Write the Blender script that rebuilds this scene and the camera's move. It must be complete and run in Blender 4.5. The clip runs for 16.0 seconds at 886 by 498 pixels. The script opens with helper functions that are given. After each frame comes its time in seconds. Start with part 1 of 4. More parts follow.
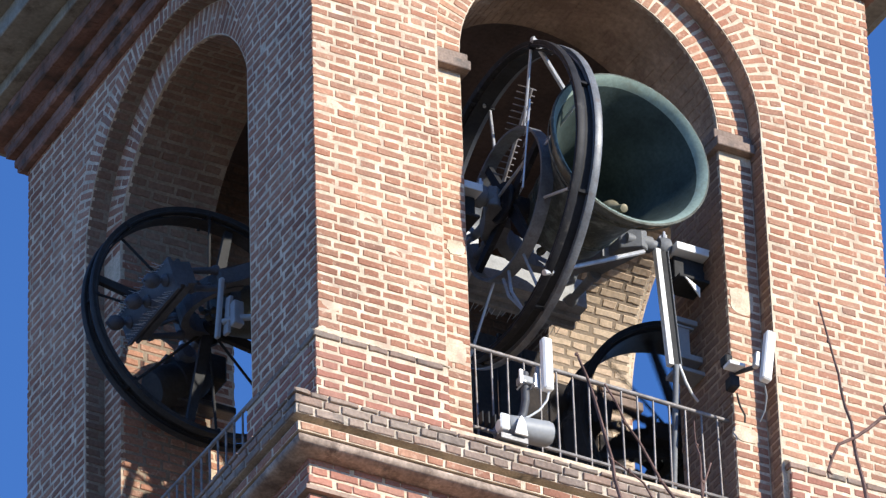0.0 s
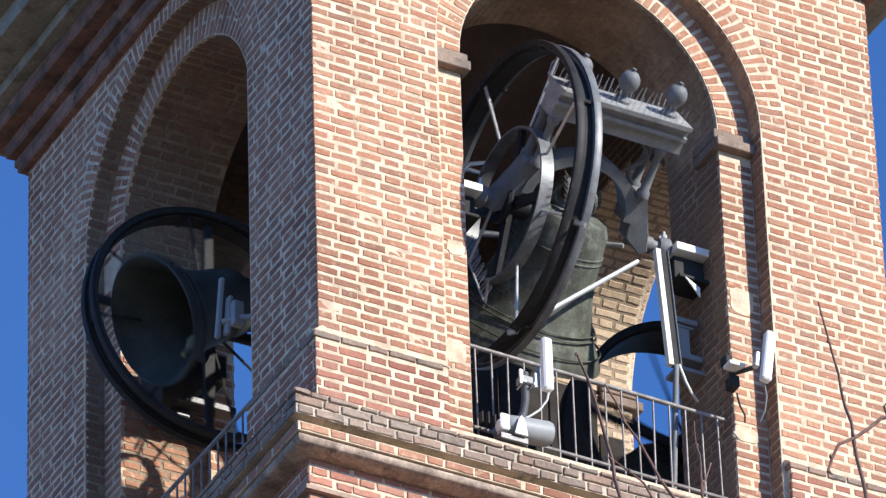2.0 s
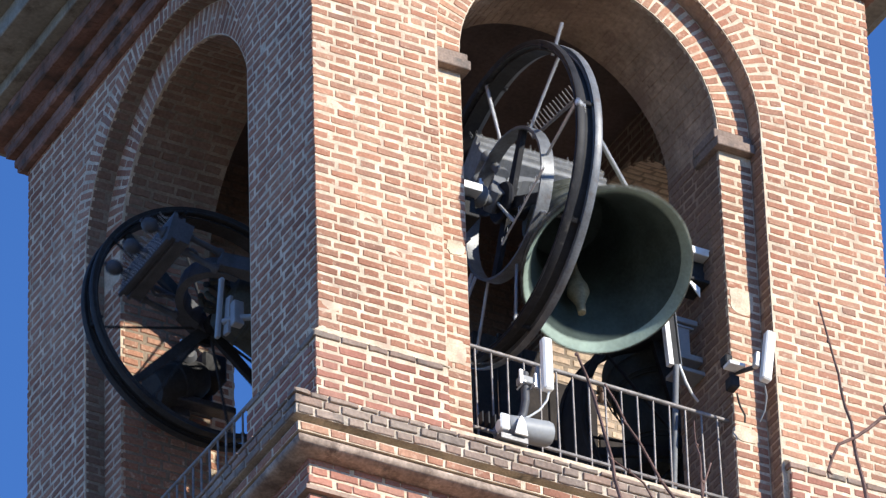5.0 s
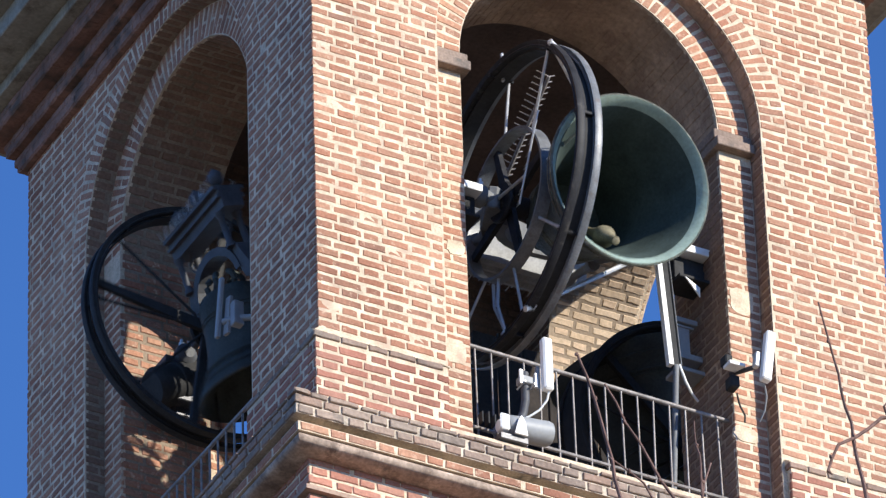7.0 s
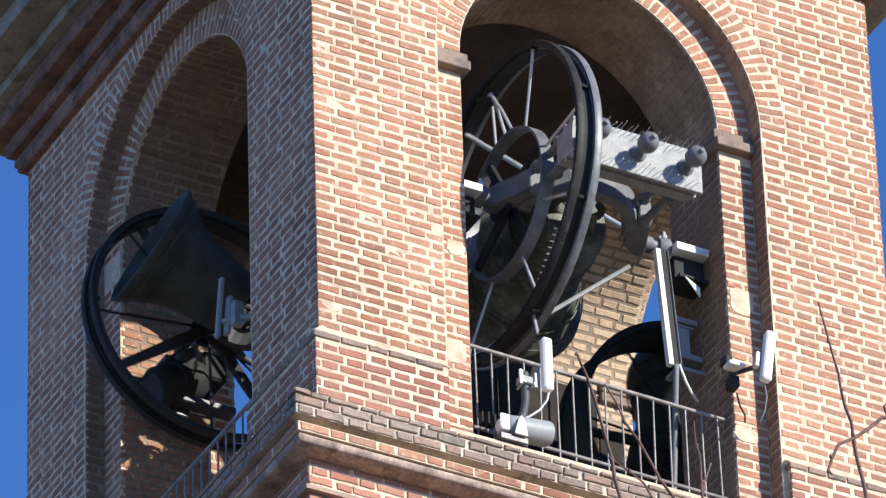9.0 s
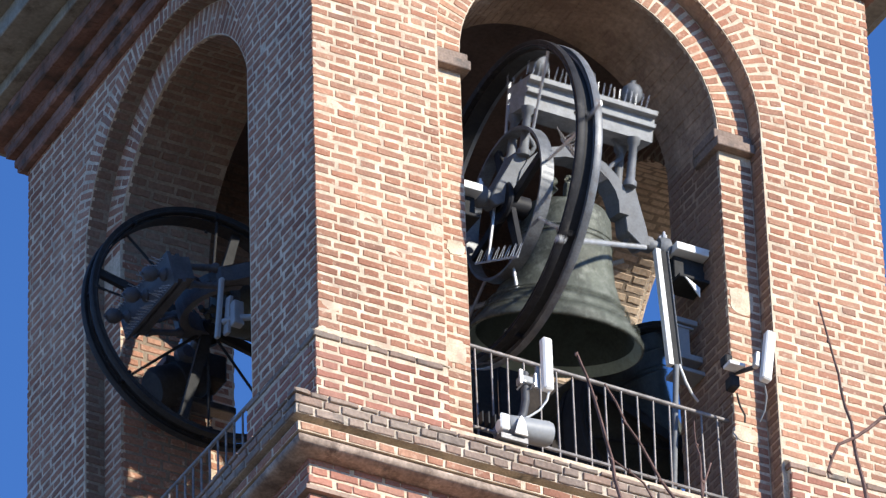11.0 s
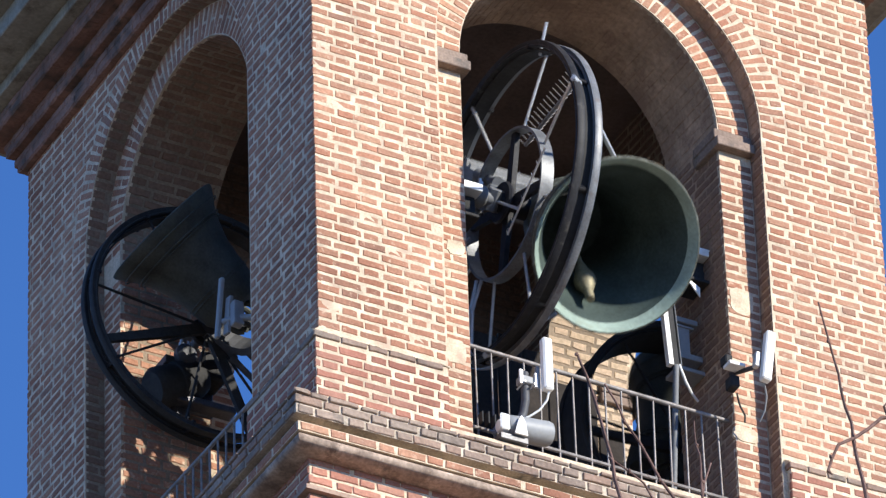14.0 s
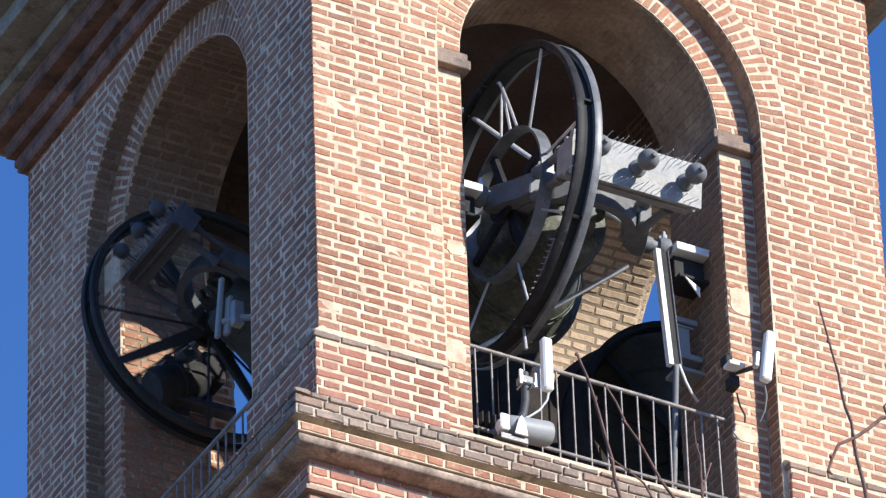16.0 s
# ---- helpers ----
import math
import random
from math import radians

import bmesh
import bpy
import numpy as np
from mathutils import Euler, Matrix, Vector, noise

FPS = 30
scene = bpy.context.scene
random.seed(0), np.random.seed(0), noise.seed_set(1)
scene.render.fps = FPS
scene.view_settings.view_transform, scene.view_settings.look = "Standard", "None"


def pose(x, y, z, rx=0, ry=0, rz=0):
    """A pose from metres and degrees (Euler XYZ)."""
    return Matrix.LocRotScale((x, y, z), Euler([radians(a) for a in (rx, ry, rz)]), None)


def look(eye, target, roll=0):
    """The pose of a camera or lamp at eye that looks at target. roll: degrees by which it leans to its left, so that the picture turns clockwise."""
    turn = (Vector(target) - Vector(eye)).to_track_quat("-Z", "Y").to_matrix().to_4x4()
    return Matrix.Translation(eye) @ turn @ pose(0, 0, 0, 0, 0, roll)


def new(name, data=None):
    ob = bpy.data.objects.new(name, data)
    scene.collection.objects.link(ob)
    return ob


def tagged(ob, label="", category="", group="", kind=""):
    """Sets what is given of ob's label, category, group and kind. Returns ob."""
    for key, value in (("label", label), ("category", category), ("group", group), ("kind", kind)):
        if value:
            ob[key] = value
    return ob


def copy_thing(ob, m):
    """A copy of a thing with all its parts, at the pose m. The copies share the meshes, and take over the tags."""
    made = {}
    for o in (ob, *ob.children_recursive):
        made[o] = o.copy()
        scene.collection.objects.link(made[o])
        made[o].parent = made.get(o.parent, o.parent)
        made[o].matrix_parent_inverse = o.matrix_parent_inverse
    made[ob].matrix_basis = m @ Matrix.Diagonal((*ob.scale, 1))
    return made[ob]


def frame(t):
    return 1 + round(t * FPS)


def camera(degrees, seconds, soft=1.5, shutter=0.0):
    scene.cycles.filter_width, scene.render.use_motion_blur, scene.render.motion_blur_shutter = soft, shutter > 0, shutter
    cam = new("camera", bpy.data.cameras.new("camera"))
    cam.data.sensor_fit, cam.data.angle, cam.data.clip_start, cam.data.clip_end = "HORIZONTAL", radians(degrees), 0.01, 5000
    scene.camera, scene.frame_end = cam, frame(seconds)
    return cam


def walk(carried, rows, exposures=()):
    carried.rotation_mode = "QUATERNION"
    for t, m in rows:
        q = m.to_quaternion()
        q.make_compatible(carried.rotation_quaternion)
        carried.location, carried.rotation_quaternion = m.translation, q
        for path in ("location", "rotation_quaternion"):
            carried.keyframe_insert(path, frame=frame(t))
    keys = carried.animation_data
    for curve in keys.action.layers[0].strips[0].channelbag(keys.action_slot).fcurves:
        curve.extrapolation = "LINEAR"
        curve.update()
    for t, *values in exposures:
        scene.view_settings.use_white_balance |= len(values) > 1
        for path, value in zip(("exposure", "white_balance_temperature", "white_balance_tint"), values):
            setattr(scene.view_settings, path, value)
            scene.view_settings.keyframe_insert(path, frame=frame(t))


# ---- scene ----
cam = camera(6.788, 16.0, soft=1.35, shutter=0.5)
ZS = 33.83          # height of the arches' spring line above the ground
EYE = (-19.933, -37.522, ZS - 32.2305)
AIM = (EYE[0] + 39.819, EYE[1] + 71.352, EYE[2] + 57.649)
CAMROWS = [(0.0, look(EYE, AIM, -1.945)), (16.0, look(EYE, AIM, -1.945))]
walk(cam, CAMROWS, [(0.0, 0.60, 6250, 12), (16.0, 0.60, 6250, 12)])

# ---- light ----
SUN_AZ, SUN_EL = 30.5, 24.0     # degrees from the front wall's normal towards +x; height
sx = math.sin(radians(SUN_AZ)) * math.cos(radians(SUN_EL))
sy = -math.cos(radians(SUN_AZ)) * math.cos(radians(SUN_EL))
sz = math.sin(radians(SUN_EL))
world = bpy.data.worlds.new("sky")
scene.world = world
world.use_nodes = True
wn = world.node_tree.nodes
sky = wn.new("ShaderNodeTexSky")
sky.sky_type = "NISHITA"
sky.sun_disc = False
sky.sun_elevation = radians(SUN_EL)
sky.sun_rotation = math.atan2(sx, sy)
world.node_tree.links.new(sky.outputs[0], wn["Background"].inputs[0])
sky.dust_density, sky.ozone_density, sky.altitude = 0.0, 10.0, 2200
wn["Background"].inputs[1].default_value = 0.165
sun = new("sun", bpy.data.lights.new("sun", "SUN"))
sun.data.energy, sun.data.angle, sun.data.color = 5.0, radians(0.5), (1.0, 0.935, 0.785)
sun.matrix_world = look((sx * 80, sy * 80, sz * 80 + ZS), (0, 0, ZS))


# ---- materials ----
def mat(name, base, rough=0.8, metal=0.0, vary=0.25, scale=6.0, fine=60.0, bump=0.2, dist=0.004,
        stain=None, stain_at=0.6, rand="", spread=0.0, second=None, spec=0.3, patch=0.0, stain_scale=0.0):
    """Procedural surface: base colour, broad stains, fine grain and bump; rand: 'object' or 'island' for piece colour."""
    m = bpy.data.materials.new(name)
    m.use_nodes = True
    nt = m.node_tree
    n, ln = nt.nodes, nt.links
    bsdf = n["Principled BSDF"]
    bsdf.inputs["Roughness"].default_value = rough
    bsdf.inputs["Metallic"].default_value = metal
    bsdf.inputs["Specular IOR Level"].default_value = spec
    tc = n.new("ShaderNodeNewGeometry")
    big = n.new("ShaderNodeTexNoise")
    big.inputs["Scale"].default_value, big.inputs["Detail"].default_value = scale, 4
    sm = n.new("ShaderNodeTexNoise")
    sm.inputs["Scale"].default_value, sm.inputs["Detail"].default_value = fine, 5
    ln.new(tc.outputs["Position"], big.inputs["Vector"])
    ln.new(tc.outputs["Position"], sm.inputs["Vector"])

    def ramp(src, lo, hi, a=0.3, b=0.7):
        r = n.new("ShaderNodeValToRGB")
        r.color_ramp.elements[0].position, r.color_ramp.elements[1].position = a, b
        r.color_ramp.elements[0].color, r.color_ramp.elements[1].color = (*lo, 1), (*hi, 1)
        ln.new(src, r.inputs[0])
        return r.outputs[0]

    def mix(kind, fac, a, b):
        x = n.new("ShaderNodeMix")
        x.data_type, x.blend_type = "RGBA", kind
        if isinstance(fac, (int, float)):
            x.inputs[0].default_value = fac
        else:
            ln.new(fac, x.inputs[0])
        ln.new(a, x.inputs[6])
        ln.new(b, x.inputs[7])
        return x.outputs[2]

    lo = tuple(c * (1 - vary) for c in base)
    hi = tuple(min(1, c * (1 + vary)) for c in base)
    col = ramp(big.outputs["Fac"], lo, hi)
    if rand:
        if rand == "object":
            src = n.new("ShaderNodeObjectInfo").outputs["Random"]
        else:
            src = tc.outputs["Random Per Island"]
        r = n.new("ShaderNodeValToRGB")
        tones = second or (base, base)
        cr = r.color_ramp
        cr.elements[0].color = (*tones[0], 1)
        cr.elements[-1].color = (*tones[-1], 1)
        for i, t in enumerate(tones[1:-1]):
            cr.elements.new((i + 1) / (len(tones) - 1)).color = (*t, 1)
        ln.new(src, r.inputs[0])
        col = mix("MIX", spread, col, r.outputs[0])
    grain = ramp(sm.outputs["Fac"], (1 - vary,) * 3, (1 + vary * 0.4,) * 3, 0.25, 0.75)
    col = mix("MULTIPLY", 1.0, col, grain)
    if patch:
        pn = n.new("ShaderNodeTexNoise")
        pn.inputs["Scale"].default_value, pn.inputs["Detail"].default_value = 0.9, 3
        ln.new(tc.outputs["Position"], pn.inputs["Vector"])
        col = mix("MULTIPLY", 1.0, col, ramp(pn.outputs["Fac"], (1 - patch, 1 - patch * 1.25, 1 - patch * 1.3), (1 + patch * 0.7, 1 + patch * 0.7, 1 + patch * 0.6), 0.35, 0.65))
    if stain:
        st = n.new("ShaderNodeTexNoise")
        st.inputs["Scale"].default_value, st.inputs["Detail"].default_value = stain_scale or scale * 0.7, 8
        st.inputs["Roughness"].default_value = 0.7
        ln.new(tc.outputs["Position"], st.inputs["Vector"])
        f = ramp(st.outputs["Fac"], (0, 0, 0), (1, 1, 1), stain_at - 0.07, stain_at + 0.07)
        c = n.new("ShaderNodeRGB")
        c.outputs[0].default_value = (*stain, 1)
        col = mix("MIX", f, col, c.outputs[0])
    ln.new(col, bsdf.inputs["Base Color"])
    if bump:
        b = n.new("ShaderNodeBump")
        b.inputs["Strength"].default_value, b.inputs["Distance"].default_value = bump, dist
        ln.new(sm.outputs["Fac"], b.inputs["Height"])
        ln.new(b.outputs[0], bsdf.inputs["Normal"])
    return m


BRICK_TONES = ((0.27, 0.15, 0.105), (0.40, 0.22, 0.145), (0.38, 0.17, 0.105), (0.44, 0.265, 0.175), (0.35, 0.145, 0.09), (0.245, 0.155, 0.118))
RED_TONES = ((0.30, 0.14, 0.10), (0.40, 0.19, 0.14), (0.37, 0.22, 0.17), (0.28, 0.125, 0.095))
GREY_TONES = ((0.27, 0.22, 0.18), (0.36, 0.23, 0.17), (0.20, 0.175, 0.15), (0.38, 0.28, 0.22))
M = {
    "brick": mat("fired_brick", (0.40, 0.222, 0.153), 0.9, vary=0.28, stain=(0.58, 0.44, 0.32), stain_at=0.635, stain_scale=17, scale=6, fine=45, bump=0.6, rand="island", spread=0.6, second=BRICK_TONES, spec=0.12, patch=0.21),
    "brick_piece": mat("fired_brick_piece", (0.40, 0.222, 0.153), 0.9, vary=0.28, stain=(0.58, 0.44, 0.32), stain_at=0.635, stain_scale=17, scale=6, fine=45, bump=0.6, rand="object", spread=0.6, second=BRICK_TONES, spec=0.12, patch=0.21),
    "brick_red": mat("red_brick", (0.36, 0.17, 0.125), 0.9, vary=0.25, scale=3, fine=45, bump=0.5, rand="island", spread=0.6, second=RED_TONES, spec=0.12, patch=0.2),
    "brick_grey": mat("weathered_brick", (0.31, 0.25, 0.21), 0.95, vary=0.3, scale=5, fine=45, bump=0.6, rand="island", spread=0.6, second=GREY_TONES, stain=(0.12, 0.11, 0.10), stain_at=0.62, spec=0.12, patch=0.2),
    "mortar": mat("lime_mortar", (0.62, 0.505, 0.372), 0.95, vary=0.28, scale=7, fine=70, bump=0.5, stain=(0.44, 0.33, 0.25), stain_at=0.6, spec=0.12),
    "mortar_old": mat("weathered_mortar", (0.52, 0.44, 0.35), 0.95, vary=0.3, scale=5, fine=60, bump=0.5, stain=(0.18, 0.16, 0.14), stain_at=0.6, spec=0.12),
    "stone": mat("weathered_stone", (0.44, 0.34, 0.27), 0.9, vary=0.35, scale=6, fine=40, bump=0.6, stain=(0.20, 0.15, 0.12), stain_at=0.56, stain_scale=7, spec=0.12),
    "soffit": mat("cornice_render", (0.31, 0.29, 0.24), 0.95, vary=0.25, scale=2.5, fine=30, bump=0.4, stain=(0.12, 0.10, 0.08), stain_at=0.6, spec=0.12),
    "mortar_shade": mat("shaded_mortar", (0.275, 0.215, 0.158), 0.95, vary=0.3, scale=3, fine=50, bump=0.4, spec=0.12),
    "brick_reveal_shade": mat("shaded_reveal_brick", (0.255, 0.165, 0.12), 0.95, vary=0.3, scale=2, fine=40, bump=0.5, rand="island", spread=0.5, second=((0.21, 0.13, 0.09), (0.30, 0.20, 0.145), (0.25, 0.155, 0.11)), spec=0.12),
    "brick_in": mat("sunlit_tan_brick", (0.54, 0.41, 0.29), 0.95, vary=0.3, scale=2, fine=40, bump=0.5, rand="island", spread=0.5, second=((0.46, 0.34, 0.23), (0.60, 0.47, 0.34), (0.53, 0.38, 0.27)), spec=0.12),
    "cornice": mat("dark_cornice_brick", (0.30, 0.18, 0.14), 0.95, vary=0.3, scale=3, fine=40, bump=0.4, stain=(0.12, 0.09, 0.075), stain_at=0.56, stain_scale=5, spec=0.1, patch=0.2),
    "mortar_black_shade": mat("shade_black_mortar", (0.14, 0.105, 0.085), 0.95, vary=0.3, scale=3, fine=50, bump=0.4, spec=0.08),
    # shade inside the belfry put into the brick colour
    "brick_shade": mat("shade_dark_brick", (0.15, 0.10, 0.078), 0.95, vary=0.3, scale=2, fine=40, bump=0.5, rand="island", spread=0.5, second=((0.12, 0.08, 0.06), (0.19, 0.13, 0.10), (0.16, 0.098, 0.072)), spec=0.08),
    "soffit_bounce": mat("bounce_lit_soffit", (0.38, 0.27, 0.19), 0.95, vary=0.3, scale=3, fine=30, bump=0.4, stain=(0.27, 0.18, 0.13), stain_at=0.56, stain_scale=4, spec=0.1, patch=0.15),
    "iron_lit": mat("sunlit_grey_iron", (0.275, 0.28, 0.285), 0.5, 0.0, vary=0.2, scale=11, fine=60, bump=0.15, stain=(0.22, 0.21, 0.20), stain_at=0.62, stain_scale=14, spec=0.25),
    "rim_dark": mat("black_painted_rim", (0.024, 0.024, 0.027), 0.55, 0.0, vary=0.3, scale=9, fine=70, bump=0.2, stain=(0.075, 0.07, 0.065), stain_at=0.64, stain_scale=12, spec=0.15),
    "rim_iron": mat("worn_grey_rim_iron", (0.17, 0.178, 0.19), 0.45, 0.2, vary=0.25, scale=9, fine=70, bump=0.2, stain=(0.12, 0.10, 0.09), stain_at=0.62, stain_scale=10),
    "bronze_shade": mat("shaded_bronze", (0.06, 0.066, 0.06), 0.7, 0.15, vary=0.3, scale=5, fine=50, bump=0.15, stain=(0.07, 0.08, 0.065), stain_at=0.63),
    "plaster": mat("dark_ceiling_boards", (0.12, 0.085, 0.072), 0.95, vary=0.25, scale=2, fine=30, bump=0.4),
    "bronze": mat("patinated_bronze", (0.10, 0.11, 0.09), 0.65, 0.15, vary=0.4, scale=5, fine=50, bump=0.2, stain=(0.18, 0.19, 0.16), stain_at=0.58, stain_scale=9, patch=0.2),
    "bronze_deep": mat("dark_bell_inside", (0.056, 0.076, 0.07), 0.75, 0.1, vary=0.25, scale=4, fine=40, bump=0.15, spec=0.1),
    "bronze_in": mat("green_bronze", (0.28, 0.36, 0.31), 0.7, 0.1, vary=0.2, scale=4, fine=40, bump=0.15, stain=(0.22, 0.25, 0.19), stain_at=0.62),
    "iron": mat("grey_painted_iron", (0.165, 0.172, 0.182), 0.55, 0.0, vary=0.18, scale=9, fine=60, bump=0.15, stain=(0.20, 0.19, 0.18), stain_at=0.66, spec=0.2),
    "iron_shade": mat("dark_and_shaded_iron", (0.075, 0.078, 0.088), 0.6, 0.0, vary=0.2, scale=9, fine=60, bump=0.15),
    "dark_iron": mat("dark_painted_iron", (0.075, 0.075, 0.082), 0.34, 0.3, vary=0.3, scale=9, fine=70, bump=0.2, stain=(0.12, 0.085, 0.06), stain_at=0.68),
    "steel": mat("galvanised_steel", (0.55, 0.56, 0.57), 0.45, 0.5, vary=0.15, scale=12, fine=80, bump=0.1),
    "rail": mat("weathered_rail_paint", (0.25, 0.23, 0.22), 0.6, 0.2, vary=0.3, scale=15, fine=80, bump=0.2, stain=(0.14, 0.09, 0.06), stain_at=0.62),
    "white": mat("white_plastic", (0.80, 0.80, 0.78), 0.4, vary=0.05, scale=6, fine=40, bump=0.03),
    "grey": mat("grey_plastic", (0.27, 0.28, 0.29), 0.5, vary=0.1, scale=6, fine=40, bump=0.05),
    "black": mat("black_rubber_and_shade", (0.042, 0.042, 0.043), 0.6, vary=0.2, scale=6, fine=40, bump=0.05, spec=0.05),
    "wood": mat("shade_board_black", (0.026, 0.020, 0.017), 0.85, vary=0.35, scale=5, fine=40, bump=0.4),
    "clapper": mat("worn_clapper_steel", (0.26, 0.23, 0.15), 0.6, 0.3, vary=0.3, scale=12, fine=60, bump=0.2),
    "bark": mat("twig_bark", (0.15, 0.09, 0.075), 0.85, vary=0.35, scale=10, fine=60, bump=0.4),
    "ground": mat("bounce_ground", (0.20, 0.165, 0.125), 0.95, vary=0.4, scale=0.2, fine=3, bump=0.4),
    "tile": mat("roof_tile", (0.30, 0.14, 0.09), 0.9, vary=0.3, scale=3, fine=30, bump=0.5),
}


# ---- mesh helpers ----
def part(name, bm, material, parent=None, label="", z=0.0, smooth=False):
    bmesh.ops.recalc_face_normals(bm, faces=bm.faces)
    me = bpy.data.meshes.new(name)
    bm.to_mesh(me)
    bm.free()
    me.materials.append(M[material])
    if smooth:
        for p in me.polygons:
            p.use_smooth = True
        me.set_sharp_from_angle(angle=radians(40))
    ob = new(name, me)
    ob.parent = parent
    ob.location.z = z
    if label:
        ob["label"] = label
    return ob


def box(bm, lo, hi, bevel=0.0, m=None):
    r = bmesh.ops.create_cube(bm, size=1.0)["verts"]
    for v in r:
        v.co = Vector([(lo[i] + hi[i]) / 2 + v.co[i] * (hi[i] - lo[i]) for i in range(3)])
    if bevel:
        es = list({e for v in r for e in v.link_edges})
        r = bmesh.ops.bevel(bm, geom=es, offset=bevel, segments=1, affect="EDGES")["verts"]
    if m is not None:
        for v in r:
            v.co = m @ v.co
    return bm


def rod(bm, a, b, r0, r1=None, seg=10):
    a, b = Vector(a), Vector(b)
    d = b - a
    q = d.to_track_quat("Z", "Y").to_matrix().to_4x4()
    bmesh.ops.create_cone(bm, cap_ends=True, segments=seg, radius1=r0, radius2=r0 if r1 is None else r1,
                          depth=d.length, matrix=Matrix.Translation((a + b) / 2) @ q)
    return bm


def tube(bm, pts, r, seg=8, r_end=None):
    """A swept round bar through points."""
    pts = [Vector(p) for p in pts]
    rings = []
    ref = Vector((0.31, 0.52, 0.79))
    for i, p in enumerate(pts):
        d = (pts[min(i + 1, len(pts) - 1)] - pts[max(i - 1, 0)]).normalized()
        u = d.cross(ref).normalized()
        w = d.cross(u)
        rad = r if r_end is None else r + (r_end - r) * i / (len(pts) - 1)
        rings.append([bm.verts.new(p + rad * (u * math.cos(k * math.tau / seg) + w * math.sin(k * math.tau / seg))) for k in range(seg)])
    for a, b in zip(rings, rings[1:]):
        for k in range(seg):
            bm.faces.new((a[k], a[(k + 1) % seg], b[(k + 1) % seg], b[k]))
    bm.faces.new(rings[0][::-1])
    bm.faces.new(rings[-1])
    return bm


def lathe(bm, prof, seg=32, m=None, closed=True):
    """Turns a profile of (radius, height) about z; closed joins the last to the first."""
    rings = []
    for r, h in prof:
        if r < 1e-4:
            rings.append([bm.verts.new((0, 0, h))])
        else:
            rings.append([bm.verts.new((r * math.cos(k * math.tau / seg), r * math.sin(k * math.tau / seg), h)) for k in range(seg)])
    pairs = list(zip(rings, rings[1:])) + ([(rings[-1], rings[0])] if closed else [])
    for a, b in pairs:
        for k in range(seg):
            j = (k + 1) % seg
            if len(a) == 1 and len(b) == 1:
                continue
            if len(a) == 1:
                bm.faces.new((a[0], b[j], b[k]))
            elif len(b) == 1:
                bm.faces.new((a[k], a[j], b[0]))
            else:
                bm.faces.new((a[k], a[j], b[j], b[k]))
    if m is not None:
        for ring in rings:
            for v in ring:
                v.co = m @ v.co
    return bm


def prism(bm, outline, y0, y1, m=None):
    """A flat plate: outline in x, z, thick from y0 to y1."""
    a = [bm.verts.new((x, y0, z)) for x, z in outline]
    b = [bm.verts.new((x, y1, z)) for x, z in outline]
    bm.faces.new(a)
    bm.faces.new(b[::-1])
    for i in range(len(a)):
        j = (i + 1) % len(a)
        bm.faces.new((a[i], b[i], b[j], a[j]))
    if m is not None:
        for v in a + b:
            v.co = m @ v.co
    return bm


def empty(name, m, label, category, group="", kind=""):
    ob = new(name)
    ob.empty_display_size = 0.2
    ob.matrix_basis = m
    return tagged(ob, label, category, group, kind)


# ---- tower plan ----
W = 4.70            # tower side
TH = 0.90           # wall thickness
CX = 2.361           # middle of the openings along each wall
RI, RO = 1.073, 1.344   # inner and outer arch radius
D1 = 0.16           # depth of the outer recess
SILL = -3.42
TOPZ = 1.62         # underside of the cornice
ROW = 0.0775

FACES = {
    "south": (lambda u, d, z: (u, d, z)),
    "west": (lambda u, d, z: (d, u, z)),
    "east": (lambda u, d, z: (W - d, u, z)),
    "north": (lambda u, d, z: (u, W - d, z)),
}


def panel(bm, put, ua, ub, z0, z1, r, d0, d1):
    """Wall slab with an arched opening from the sill up."""
    n = 28
    arch = [(CX - r * math.cos(math.pi * i / n), r * math.sin(math.pi * i / n)) for i in range(n + 1)]

    def slab(poly):
        a = [bm.verts.new(put(u, d0, z)) for u, z in poly]
        b = [bm.verts.new(put(u, d1, z)) for u, z in poly]
        bm.faces.new(a)
        bm.faces.new(b[::-1])
        for i in range(len(a)):
            j = (i + 1) % len(a)
            bm.faces.new((a[i], b[i], b[j], a[j]))

    slab([(ua, z0), (ub, z0), (ub, SILL), (ua, SILL)])
    slab([(ua, SILL), (CX - r, SILL), (CX - r, 0), (ua, 0)])
    slab([(CX + r, SILL), (ub, SILL), (ub, 0), (CX + r, 0)])
    slab([(ua, 0), (CX - r, 0), (CX - r, z1), (ua, z1)])
    slab([(CX + r, 0), (ub, 0), (ub, z1), (CX + r, z1)])
    for (u0, a0), (u1, a1) in zip(arch, arch[1:]):
        slab([(u0, a0), (u1, a1), (u1, z1), (u0, z1)])


WALLS = {}
for side, put in FACES.items():
    bm = bmesh.new()
    ends = (0.006, W - 0.006)
    inner = ends if side in ("south", "north") else (TH, W - TH)
    outer = ends if side in ("south", "north") else (0.031, W - 0.031)
    panel(bm, put, *outer, -5.2, 2.3, RO, 0.0025, 0.03)
    panel(bm, put, *inner, -5.2, 2.3, RI, D1 + 0.0025, D1 + 0.04)
    WALLS[side] = tagged(part("wall_" + side, bm, "mortar", z=ZS),
                         "thick brick belfry wall with an arched opening" + (", sunlit" if side == "south" else ""), "wall", kind="structure")


